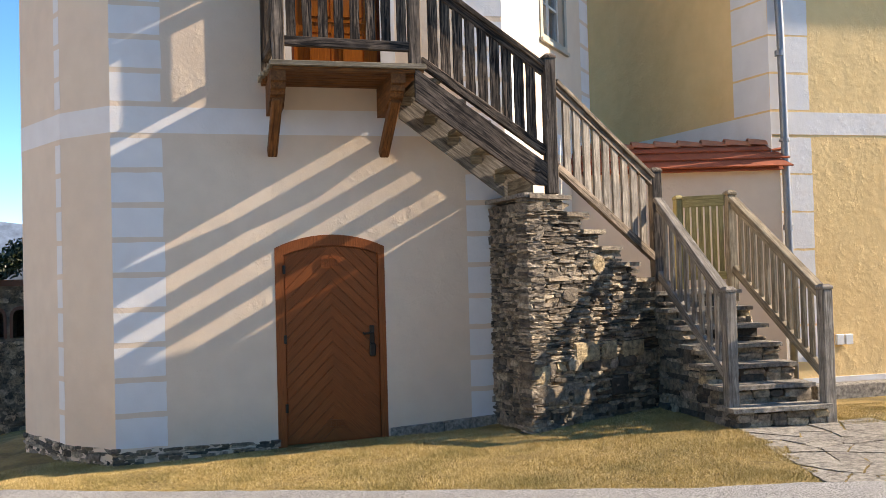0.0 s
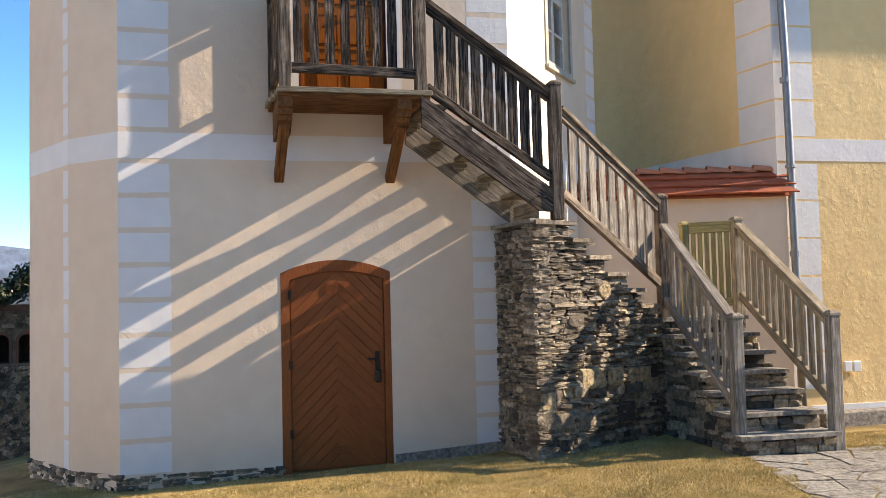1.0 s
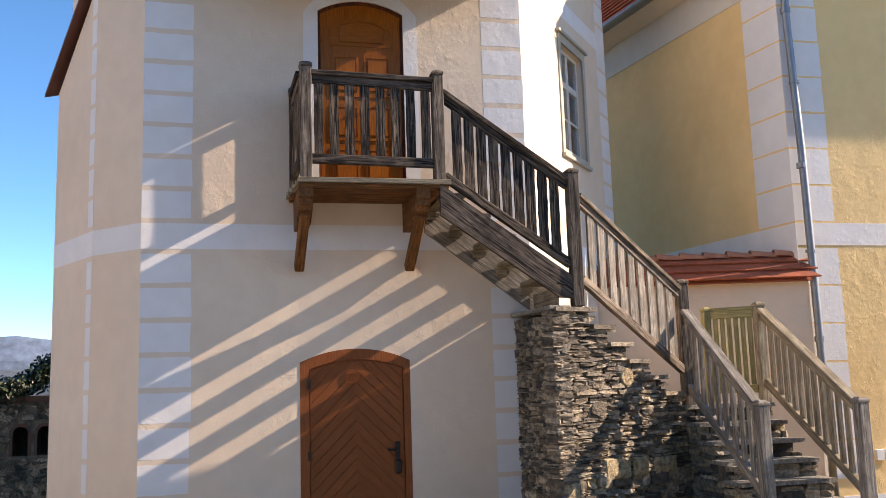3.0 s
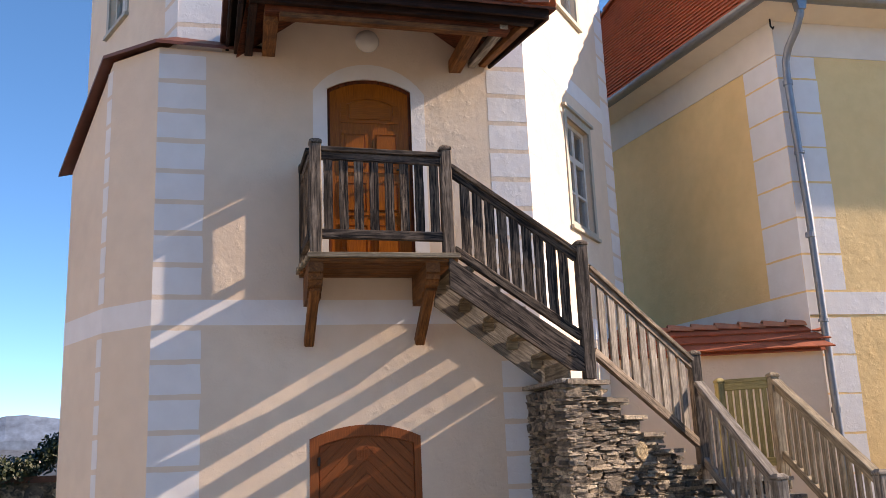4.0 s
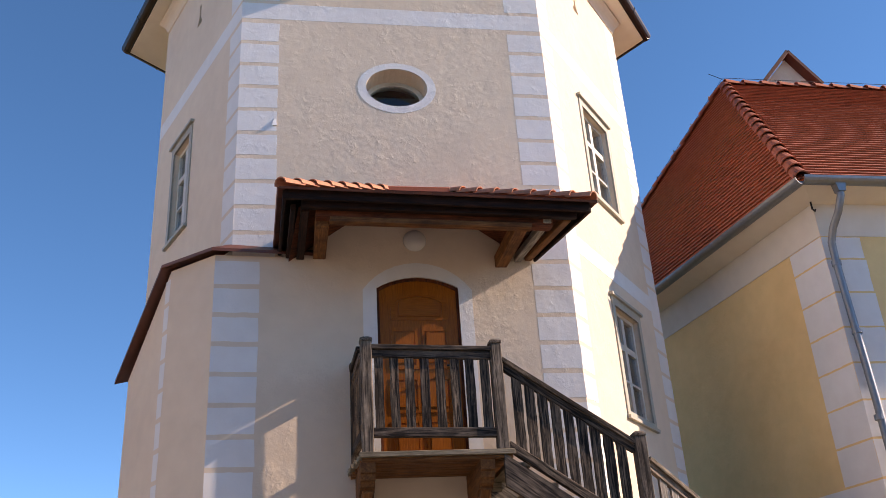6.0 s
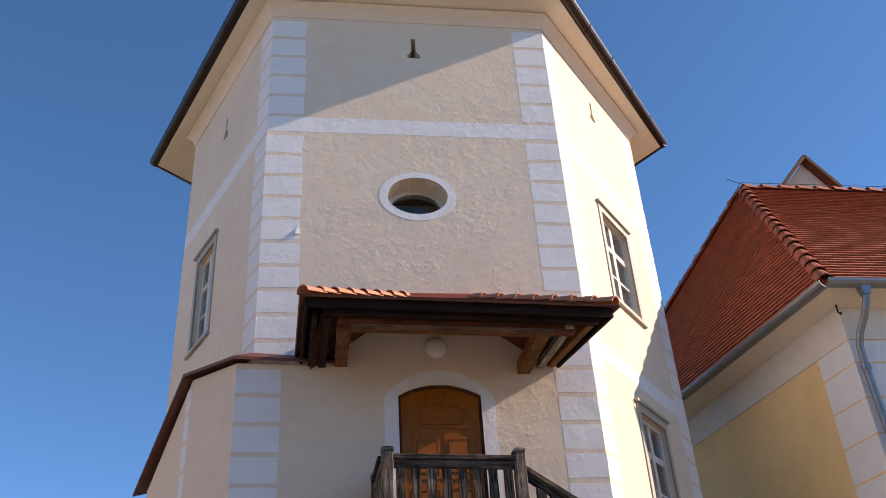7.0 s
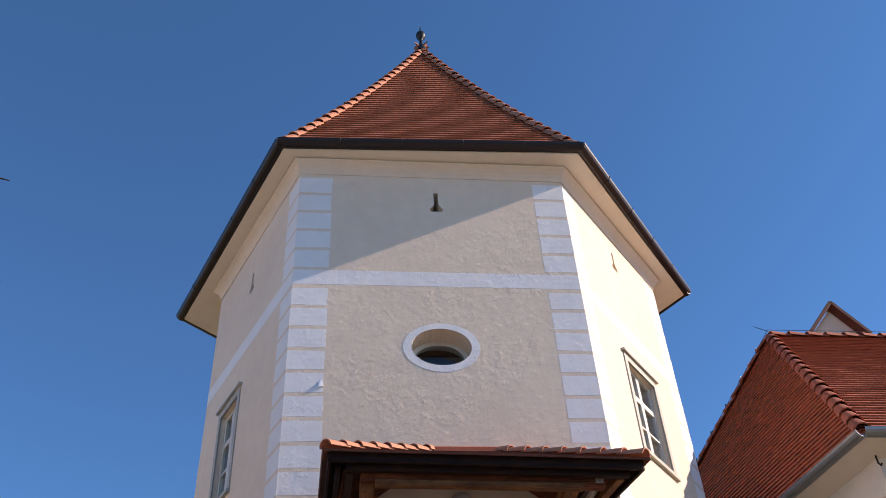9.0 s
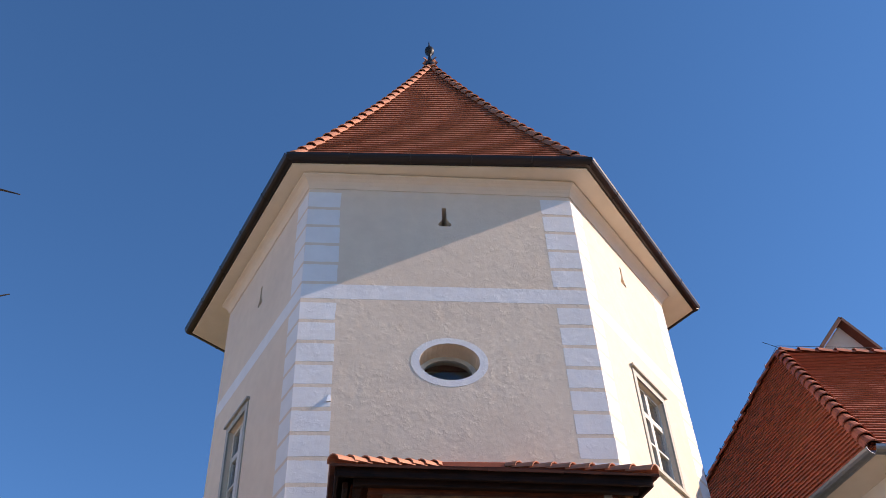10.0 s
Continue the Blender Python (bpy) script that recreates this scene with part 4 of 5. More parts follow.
def lay(parent, to3, top, u0, u1, z0, rnd, thin=(0.01, 0.03), long=(0.07, 0.3), out=0.02, buff=0.05, limit=300, count=None, name="stone"):
    """Courses of stones on a face: to3(u, z, depth), up to the height top(u)."""
    base = base_of(parent)
    o, ax, az_ = to3(0, 0, 0), (to3(1, 0, 0) - to3(0, 0, 0)), Vector((0, 0, 1))
    dy = to3(0, 0, 1) - o
    z = z0
    n = 0
    while z < 3:
        h = rnd.uniform(*thin) * (rnd.uniform(1.5, 2.2) if rnd.random() < 0.2 else 1.0)
        low = 1.0 if z - z0 > 0.6 else 1.5
        h *= low
        u = u0 - rnd.uniform(0, 0.1)
        any_ = False
        while u < u1:
            w = rnd.uniform(*long)
            mid_u = min(max(u + w / 2, u0), u1)
            if z + h * 0.7 < top(mid_u):
                any_ = True
                a, b = max(u, u0 - 0.03), min(u + w, u1 + 0.03)
                if b - a > 0.03:
                    special = rnd.random() < buff and h > 0.05
                    me = rnd.choice(BUFFS if special else SLATES)
                    deep = 0.16
                    c = to3((a + b) / 2, z + h / 2, deep / 2 - rnd.uniform(-0.3, 1.0) * out)
                    m = Matrix((ax, dy, az_)).transposed().to_4x4()
                    m.translation = c * UNIT - base
                    m = m @ pose(0, 0, 0, rnd.uniform(-3, 7), rnd.uniform(-3, 3), rnd.uniform(-3, 3)) @ Matrix.Diagonal(((b - a) * UNIT * 1.0, deep * UNIT, h * UNIT * rnd.uniform(0.92, 1.2), 1))
                    laid[parent.name] = laid.get(parent.name, 0) + 1
                    if laid[parent.name] <= limit:
                        ob = new(name, me)
                        ob.parent = parent
                        ob.matrix_basis = m
                    else:
                        rest.setdefault(parent.name, []).append((me, m))
                    n += 1
            u += w
        z += h * 0.97
        if not any_:
            break
    return n


def slab(parent, outline, z0, z1, rnd, mat=SLAB, name="tread"):
    """A split stone slab with an uneven rim."""
    pts = []
    for (x0, y0), (x1, y1) in zip(outline, outline[1:] + outline[:1]):
        n = max(1, int(math.hypot(x1 - x0, y1 - y0) / 0.12))
        pts += [(x0 + (x1 - x0) * i / n + rnd.uniform(-0.012, 0.012), y0 + (y1 - y0) * i / n + rnd.uniform(-0.012, 0.012)) for i in range(n)]
    bm = prism(bmesh.new(), pts, lambda u, v, d: Vector((u, v, z0 + d)), z1 - z0)
    return part(name, bm, mat, parent)


rnd = random.Random(21)
pier = thing("stone_stair_pier", (3.4, 8.4, 0.1), "rough slate stone pier with stepped top under the stairs", "stone stair")
CORNER = (2.83, 7.93)
FLANK_TURN = 23.0
FLANK = on_face(CORNER, FLANK_TURN)
FLANK_LONG = 1.84
LAND = 1.34


def pier_top(u):
    if u < 0.47:
        return 2.27
    return max(LAND, 2.27 - 0.16 * (1 + int((u - 0.47) / 0.235)))


SIDE_TO, SIDE_LONG = facing((2.74, 8.84), (2.83, 7.93))
us = [0.0, 0.47] + [0.47 + 0.235 * i for i in range(1, 6)] + [FLANK_LONG]
for a, b in zip(us, us[1:]):
    h = pier_top((a + b) / 2) - 0.03
    part("core", prism(bmesh.new(), [(max(a, 0.06), 0.034), (b, 0.034), (b, 0.84), (a if a else 0.33, 0.84)], lambda u, v, d: FLANK(u, d - 0.3, v), h + 0.3), MORTAR, pier)
used = lay(pier, FLANK, pier_top, 0.0, FLANK_LONG, 0.05, rnd)
used += lay(pier, SIDE_TO, lambda u: 2.24, 0.0, SIDE_LONG - 0.04, 0.05, rnd, (0.014, 0.038), (0.05, 0.2), 0.014, 0.02)
for i in range(6):
    u = (0.0 if i == 0 else 0.47 + 0.235 * (i - 1)) - (0.03 if i == 0 else 0.03)
    u1 = 0.47 + 0.235 * i + 0.03
    z = pier_top((u + u1) / 2 + 0.01)
    o = [FLANK(a, 0, b) for a, b in ((u, -0.05), (u1, -0.05), (u1, 0.8), (u if i else 0.3, 0.8))]
    slab(pier, [(p.x, p.y) for p in o], z - 0.022, z + 0.018, rnd, SLATE)
o = [(2.78, 7.9), (3.0, 7.94), (3.1, 8.5), (2.95, 8.83), (2.70, 8.83)]
slab(pier, o, 2.262, 2.30, rnd)
# round pale boulder and buff blocks in the flank
def set_stone(u, z, w, h, mat, round_=False):
    n = 12 if round_ else 8
    pts = []
    for i in range(n):
        a = 2 * math.pi * i / n
        k = 1.0 if round_ else 1.0 / max(abs(math.cos(a)), abs(math.sin(a)))
        pts.append((u + w / 2 * k * math.cos(a) * rnd.uniform(0.94, 1.03), z + h / 2 * k * math.sin(a) * rnd.uniform(0.94, 1.03)))
    bm = bmesh.new()
    rims = [[bm.verts.new(FLANK(u + (a - u) * k, z + (b - z) * k, d + rnd.uniform(-0.004, 0.004))) for a, b in pts] for k, d in ((1.0, 0.1), (1.0, -0.008), (0.86, -0.021), (0.4, -0.027))]
    for r, q in zip(rims, rims[1:]):
        for i in range(n):
            bm.faces.new((r[i], r[(i + 1) % n], q[(i + 1) % n], q[i]))
    bm.faces.new(rims[-1])
    part("stone", bm, mat, pier)


set_stone(0.89, 1.635, 0.19, 0.18, SANDSTONE, True)
set_stone(0.49, 1.355, 0.24, 0.15, SLATE, True)
set_stone(0.70, 0.8, 0.36, 0.19, SANDSTONE)
set_stone(1.01, 0.8, 0.22, 0.18, SANDSTONE)
set_stone(1.36, 0.79, 0.33, 0.16, SANDSTONE)
set_stone(0.11, 0.63, 0.18, 0.17, SANDSTONE)
set_stone(0.27, 0.42, 0.34, 0.17, SLATE)
set_stone(0.62, 0.40, 0.26, 0.16, SLATE)
set_stone(1.15, 0.45, 0.24, 0.2, SLATE)

steps = thing("stone_steps", (4.9, 8.0, 0.15), "lower flight of slate stone steps up to the landing", "stone stair")
RISE, RUN, FOOT = 0.167, 0.232, 0.17


def step_y(i):
    return 7.17 + RUN * i


for i in range(7):
    bm = bmesh.new()
    box(bm, (4.46, step_y(i) + 0.05, -0.2), (5.28, step_y(i) + RUN + 0.048, FOOT + RISE * (i + 1) - 0.03))
    part("core", bm, MORTAR, steps)
part("core", boxed((4.2, 8.75, -0.2), (5.3, 9.4, LAND - 0.035)), MORTAR, steps)
for i in range(7):
    z = FOOT + RISE * (i + 1)
    y = step_y(i)
    y1 = y + RUN + 0.05 if i < 6 else 9.42
    slab(steps, [(4.40, y - 0.02), (5.34, y - 0.06), (5.34, y1), (4.40, y1)], z - 0.038, z, rnd)
    lay(steps, on_face((4.43, y + 0.03), -3), lambda u, z=z: z - 0.034, 0, 0.87, z - RISE - 0.005, rnd, (0.024, 0.05), (0.1, 0.3), 0.02, 0.1)
STEP_SIDE, STEP_LONG = facing((4.43, 8.75), (4.43, 7.2))
lay(steps, STEP_SIDE, lambda u: FOOT + RISE * max(1, min(7, 1 + int((1.58 - u) / RUN))) - 0.05, 0, STEP_LONG, 0.05, rnd, (0.018, 0.05), (0.1, 0.42), 0.022, 0.0)
RIGHT_SIDE, RIGHT_SIDE_LONG = facing((5.31, 7.2), (5.31, 8.9))
lay(steps, RIGHT_SIDE, lambda u: FOOT + RISE * max(1, min(7, 1 + int(u / RUN))) - 0.05, 0, RIGHT_SIDE_LONG, 0.05, rnd, (0.03, 0.06), (0.12, 0.4), 0.02, 0.0)

def lay_rest(parent):
    """The stones past those that are objects, joined."""
    verts, faces = [], []
    for me, m in rest.get(parent.name, []):
        k = len(verts)
        verts += [tuple(m @ v.co) for v in me.vertices]
        faces += [[k + i for i in p.vertices] for p in me.polygons]
    if faces:
        me = bpy.data.meshes.new("stone_filling")
        me.from_pydata(verts, [], faces)
        me.materials.append(SLATE_REST)
        ob = new("stone_filling", me)
        ob.parent = parent
        tagged(ob, kind="stuff")


lay_rest(pier)
lay_rest(steps)

# rubble footing along the tower's base
footing = thing("stone_footing", (0.5, 8.8, 0), "low rubble stone footing along the tower's base", "footing")
for face, long, lo_u, hi_u in ((A_FACE, A_LONG, 0.0, A_LONG), (B_FACE, B_LONG, 0, B_LONG), (C_FACE, C_LONG, 0, C_LONG)):
    lay(footing, lambda u, z, d, f=face: f(u, z, d - 0.006), lambda u: 0.085, lo_u, hi_u, -0.09, rnd, (0.012, 0.03), (0.06, 0.24), 0.02, 0.0)
for a, b in ((1.68, 2.2), (2.21, 2.76)):
    part("stone", prism(bmesh.new(), [(a, -0.1), (b, -0.1), (b, 0.1 + (b - 1.68) * 0.06), (a, 0.1 + (a - 1.68) * 0.06)], lambda u, v, d: FRONT(u, v, d - 0.05), 0.1), SLAB, footing)
lay_rest(footing)

# ---- low wall with tiled coping, and the yellow house ----
YF = 9.3
HOUSE_AT = (6.30, YF)
low_wall = thing("garden_wall", (5.0, 9.7, 0), "low cream plastered wall with a red tiled coping", "wall")
W0, W1 = (3.7, 9.95), (6.36, 9.24)
LW, LW_LONG = facing(W0, W1)
part("wall_face", prism(bmesh.new(), rect(0, LW_LONG, -0.3, 2.67), LW, 0.3), PLASTER, low_wall)
bm = bmesh.new()
for side, d0, d1 in ((1, -0.14, 0.15), (-1, 0.44, 0.15)):
    n = 3
    for i in range(n):
        f0, f1 = i / n, (i + 1) / n
        a, b = LW(0, 2.68 + 0.30 * f0, d0 + (d1 - d0) * f0), LW(LW_LONG + 0.1, 2.68 + 0.30 * f0, d0 + (d1 - d0) * f0)
        c, d = LW(0, 2.68 + 0.30 * f1, d0 + (d1 - d0) * f1), LW(LW_LONG + 0.02 - 0.1 * f1, 2.68 + 0.30 * f1, d0 + (d1 - d0) * f1)
        nrm = (b - a).cross(c - a).normalized()
        if nrm.z < 0:
            nrm = -nrm
        tiles_between(bm, a, b, c, d, 0.19, nrm, rnd, i % 2)
tagged(part("coping_tiles", bm, TILE, low_wall, "red clay coping tiles"), kind="stuff")
part("coping_bed", prism(bmesh.new(), [(-0.12, 2.66), (0.15, 2.96), (0.42, 2.66)], lambda u, v, d: LW(d, v, u), LW_LONG), TILE, low_wall)
ridge_row([LW(0, 2.98, 0.15), LW(LW_LONG - 0.12, 2.98, 0.15)], low_wall, SMALL_RIDGE, 0.27, "coping_ridge_tile")

house = thing("house", (9.5, 12.5, 0), "ochre yellow plastered house with white corner blocks and red tiled roof", "house")
HF = on_face(HOUSE_AT, 0)
HOUSE_SIDE = on_face((HOUSE_AT[0] - 12 * math.cos(radians(80.5)), YF + 12 * math.sin(radians(80.5))), -80.5)
HTOP = 6.72
part("wall", prism(bmesh.new(), rect(0, 9, -0.4, HTOP), HF, 0.4), YELLOW, house)
part("wall", prism(bmesh.new(), rect(0, 12, -0.4, HTOP), HOUSE_SIDE, 0.4), YELLOW, house)
part("string_band", prism(bmesh.new(), rect(0, 9, 3.08, 3.34), HF, -0.006), WHITE, house)
part("string_band", prism(bmesh.new(), rect(0, 12.006, 1.6, 3.34), HOUSE_SIDE, -0.006), WHITE, house)
part("frieze", prism(bmesh.new(), rect(0, 9, 6.28, HTOP), HF, -0.012), SOFFIT, house)
part("frieze", prism(bmesh.new(), rect(0, 12.012, 6.28, HTOP), HOUSE_SIDE, -0.012), SOFFIT, house)
for z0 in [3.355 + 0.437 * i for i in range(6)] + [5.98] + [2.62 - 0.437 * i for i in range(6)]:
    block(HF, 0, 0.52, z0 + 0.012, min(z0 + 0.425, 6.27), house, rnd)
    block(HOUSE_SIDE, 11.4, 12.0, z0 + 0.012, min(z0 + 0.425, 6.27), house, rnd)
part("plinth", prism(bmesh.new(), rect(0.3, 9, -0.2, 0.26), HF, -0.012), WHITE, house)
part("base_kerb", boxed((6.6, 9.05, -0.1), (15, 9.29, 0.2), 0.01), SLAB, house)


def roof_face(a, b, c, d, parent, mat, rows, wide, face=None):
    """A tiled roof slope: eaves a-b, upper edge c-d, in courses of flat tiles over a boarded slope."""
    nrm = (b - a).cross((c + d) / 2 - a).normalized()
    if nrm.z < 0:
        nrm = -nrm
    bm = bmesh.new()
    vs = [bm.verts.new(p) for p in ((a, b, d, c) if (c - d).length > 1e-3 else (a, b, c))]
    bm.faces.new(vs)
    top = part("roof" if face is None else "roof_face", bm, mat, parent)
    bm = bmesh.new()
    for i in range(rows):
        f0, f1 = i / rows, (i + 1) / rows
        tiles_between(bm, a.lerp(c, f0), b.lerp(d, f0), a.lerp(c, f1), b.lerp(d, f1), wide, nrm, rnd, i % 2)
    tagged(part("roof_tiles", bm, mat, top), kind="stuff")
    return top


HOUSE_TURN = 80.5
hc = Vector((6.0, 8.92, 6.86))
side = Vector((-math.cos(radians(HOUSE_TURN)), math.sin(radians(HOUSE_TURN)), 0))
ridge_end = Vector((7.2, 12.2, 10.62))
far_front, far_ridge = Vector((15.3, 8.92, 6.86)), Vector((15.3, 12.2, 10.62))
back = hc + side * 8.6
hroof = roof_face(hc, far_front, ridge_end, far_ridge, house, TILE, 46, 0.17)
roof_face(back, hc, ridge_end, ridge_end, house, TILE, 48, 0.17)
roof_face(back + Vector((9, 0, 0)), back, far_ridge, ridge_end, house, TILE, 34, 0.4)
BIG_RIDGE = ridge_tile_mesh("hip_tile", 0.36, 0.11, TILE)
ridge_row([hc, ridge_end], house, BIG_RIDGE, 0.3, "hip_tile")
ridge_row([back, ridge_end], house, BIG_RIDGE, 0.3, "hip_tile")
ridge_row([ridge_end, far_ridge], house, BIG_RIDGE, 0.33, "ridge_tile")
bm = bmesh.new()
inner = [Vector((6.3, 9.3, 6.72)), Vector((15.3, 9.3, 6.72)), Vector((6.3, 9.3, 6.72)) + side * 8.3]
for a, b, c, d in ((hc, far_front, inner[1], inner[0]), (back, hc, inner[0], inner[2])):
    lo = [bm.verts.new(p - Vector((0, 0, 0.06))) for p in (a, b)] + [bm.verts.new(p) for p in (c, d)]
    bm.faces.new(lo)
part("soffit", bm, SOFFIT, house)
gut = Vector((0, 0, -0.02))
part("gutter", trough(bmesh.new(), hc + gut + Vector((-0.05, -0.06, 0)), far_front + gut + Vector((0, -0.06, 0)), 0.085, (0, -1, 0)), ZINC, house, "grey zinc gutter")
out = Vector((-side.y, side.x, 0))
part("gutter", trough(bmesh.new(), back + gut + out * 0.06, hc + gut + out * 0.06 - side * 0.05, 0.085, tuple(out)), ZINC, house, "grey zinc gutter")
pipe = part("downpipe", tube(bmesh.new(), [(6.42, 8.87, 6.78), (6.42, 8.88, 6.62), (6.40, 8.98, 6.45), (6.37, 9.12, 6.3), (6.36, 9.2, 6.15), (6.365, 9.22, 5.9), (6.41, 9.22, 4.2), (6.43, 9.22, 1.6), (6.44, 9.22, 0.15)], 0.046, 12), ZINC, house, "grey zinc downpipe", True)
bm = bmesh.new()
prism(bm, [(6.34, 6.84), (6.50, 6.84), (6.465, 6.66), (6.375, 6.66)], lambda u, v, d: Vector((u, 8.82 + d, v)), 0.1)
part("outlet", bm, ZINC, pipe)
for z in (1.0, 3.0, 5.0):
    x = 6.385 + (5.9 - z) * 0.0105
    part("pipe_clip", tube(bmesh.new(), [(x, 9.22, z - 0.015), (x, 9.22, z + 0.015)], 0.06, 12), ZINC, pipe)
for z in (2.0, 4.0, 5.88):
    x = 6.365 + (5.9 - z) * 0.0155
    part("pipe_collar", tube(bmesh.new(), [(x, 9.22, z - 0.03), (x, 9.22, z + 0.03)], 0.058, 12), ZINC, pipe)
part("hook", tube(bmesh.new(), [(6.22, 9.2, 6.70), (6.22, 9.2, 6.6), (6.25, 9.2, 6.57), (6.26, 9.2, 6.6)], 0.012, 6), IRON, house)
bm = bmesh.new()
for i in range(9):
    p = back.lerp(ridge_end, 0.3 + i * 0.08) + Vector((0, 0, 0.06))
    tube(bm, [p, p + Vector((0, 0, 0.14))], 0.012, 5)
tube(bm, [ridge_end + Vector((0.0, 0, 0.12)), ridge_end + Vector((-0.24, 0, 0.22))], 0.005, 5)
tube(bm, [back.lerp(ridge_end, 0.3) + Vector((0, 0, 0.17)), ridge_end + Vector((0, 0, 0.15)), far_ridge + Vector((0, 0, 0.15))], 0.005, 5)
part("lightning_rod", bm, IRON, house)
dormer = part("roof_gable", prism(bmesh.new(), [(8.44, 9.9), (9.44, 9.9), (9.44, 11.26), (9.0, 11.84), (8.44, 11.22)], lambda u, v, d: Vector((u, 13.0 + d, v)), 0.8), PLASTER, house, "small plastered gable behind the ridge")
for s in (-1, 1):
    part("gable_verge", beamed((9.0, 12.95, 11.93), (9.0 + s * (0.55 if s > 0 else 0.68), 12.95, 11.22 if s > 0 else 11.14), 0.25, 0.07), DIMTILE, dormer)
part("socket_box", boxed((7.03, 9.24, 0.63), (7.13, 9.288, 0.75), 0.006), PLASTIC, house, "white outdoor socket box")
part("socket_box", boxed((7.15, 9.24, 0.63), (7.25, 9.288, 0.75), 0.006), PLASTIC, house, "white outdoor socket box")

def pushed(ob, k):
    """Moves a thing away from the eye and widens it alike."""
    eye = Vector((0, 0, EYE))
    ob.location = eye + (ob.location - eye) * k
    ob.scale = (k, k, k)


pushed(house, 1.065)
pushed(low_wall, 1.065)

# ---- unseen wall added to bounce sun onto the tower's left face ----
bouncer = structure("wall_west", prism(bmesh.new(), rect(0, 6, -2.5, 9.5), lambda u, v, d: Vector((-12.5 - d, 11.0 - u, v)), 0.6), PLASTER, "unseen cream wall added to bounce sun onto the tower", "wall")

# unseen wall added to hold low sky light off the tower's front
structure("wall_south", prism(bmesh.new(), rect(0, 30, -1.0, 8.0), lambda u, v, d: Vector((-12.4 + u, -9.0 - d, v)), 0.6), PLASTER, "unseen cream wall added to block low sky light", "wall")

# ---- path of flagstones ----
path = structure("pavement", boxed((4.3, 6.2, -0.3), (4.4, 6.3, -0.25)), SLAB, "irregular flagstone path before the steps", "pavement")
rnd = random.Random(8)
quad = [(3.70, 5.15), (3.9, 5.44), (4.19, 6.22), (4.39, 7.12), (5.36, 7.05), (5.5, 6.7), (5.7, 6.0), (6.4, 4.3)]


def inside(poly, x, y):
    hit = False
    for (x0, y0), (x1, y1) in zip(poly, poly[1:] + poly[:1]):
        if (y0 > y) != (y1 > y) and x < (x1 - x0) * (y - y0) / (y1 - y0) + x0:
            hit = not hit
    return hit


def ragged(cell):
    """The outline of a split slab: short, uneven edges."""
    out = []
    for (x0, y0), (x1, y1) in zip(cell, cell[1:] + cell[:1]):
        n = max(1, int(math.hypot(x1 - x0, y1 - y0) / 0.05))
        out += [(x0 + (x1 - x0) * i / n + rnd.uniform(-0.009, 0.009), y0 + (y1 - y0) * i / n + rnd.uniform(-0.009, 0.009)) for i in range(n)]
    return out


seeds = []
for i in range(16):
    for j in range(13):
        x, y = 3.6 + i * 0.27 + rnd.uniform(-0.17, 0.17), 4.2 + j * 0.25 + rnd.uniform(-0.16, 0.16)
        if inside(quad, x, y) and y > road_edge(x) + 0.12:
            seeds.append((x, y))
for s, (x, y) in enumerate(seeds):
    cell = [(x - 0.4, y - 0.4), (x + 0.4, y - 0.4), (x + 0.4, y + 0.4), (x - 0.4, y + 0.4)]
    for k, (p, q) in enumerate(seeds):
        if k != s and abs(p - x) < 0.9 and abs(q - y) < 0.9:
            a, b = p - x, q - y
            cell = clipped(cell, a, b, a * (x + p) / 2 + b * (y + q) / 2 - 0.009 * math.hypot(a, b))
    cell = clipped(cell, -2.15, 0.62, -2.15 * 4.42 + 0.62 * 7.12) if cell else cell
    if len(cell) < 3:
        continue
    cell = ragged(cell)
    z = ground_z(x, y) + 0.006 + rnd.uniform(-0.004, 0.004)
    tilt = (rnd.uniform(-0.012, 0.012), rnd.uniform(-0.012, 0.012))
    part("flagstone", prism(bmesh.new(), cell, lambda u, v, d: Vector((u, v, z + tilt[0] * (u - x) + tilt[1] * (v - y) - d)), 0.06), SLAB, path)

# ---- distance: ruined stone wall with ivy, hills ----
ruin = thing("ruined_wall", (-6, 21, -1.7), "old rubble stone wall with small brick-arched windows", "wall")
OLDBRICK = tilework("dark old brick", (0.12, 0.05, 0.03), (0.16, 0.07, 0.045))
RW = on_face((-12.5, 20.5), 4)
OPEN = [arch(u, u + 0.3, 0.45, 0.90, 0.15, 8) for u in (8.02, 8.5)]
part("wall_face", pierced(rect(0, 13, -3.2, 1.55), OPEN, RW, 0.6), stone("rubble wall", [(0.16, 0.14, 0.115), (0.2, 0.175, 0.145)], 0.9, 5), ruin)
# dark slab added to stand in for the shade inside the openings
part("backing", prism(bmesh.new(), rect(0, 13, -3.2, 1.5), lambda u, v, d: RW(u, v, d + 0.605), 0.3), MORTAR, ruin)
part("coping", prism(bmesh.new(), rect(0, 13, 1.55, 1.68), lambda u, v, d: RW(u, v, d - 0.1), 0.8), OLDBRICK, ruin, "dark old brick coping")
for u in (8.02, 8.5):
    part("brick_arch", ring(bmesh.new(), arch(u - 0.06, u + 0.36, 0.45, 0.92, 0.2, 8), arch(u, u + 0.3, 0.45, 0.90, 0.15, 8), RW, -0.02, 0.1), OLDBRICK, ruin)
rnd = random.Random(31)
bm = bmesh.new()
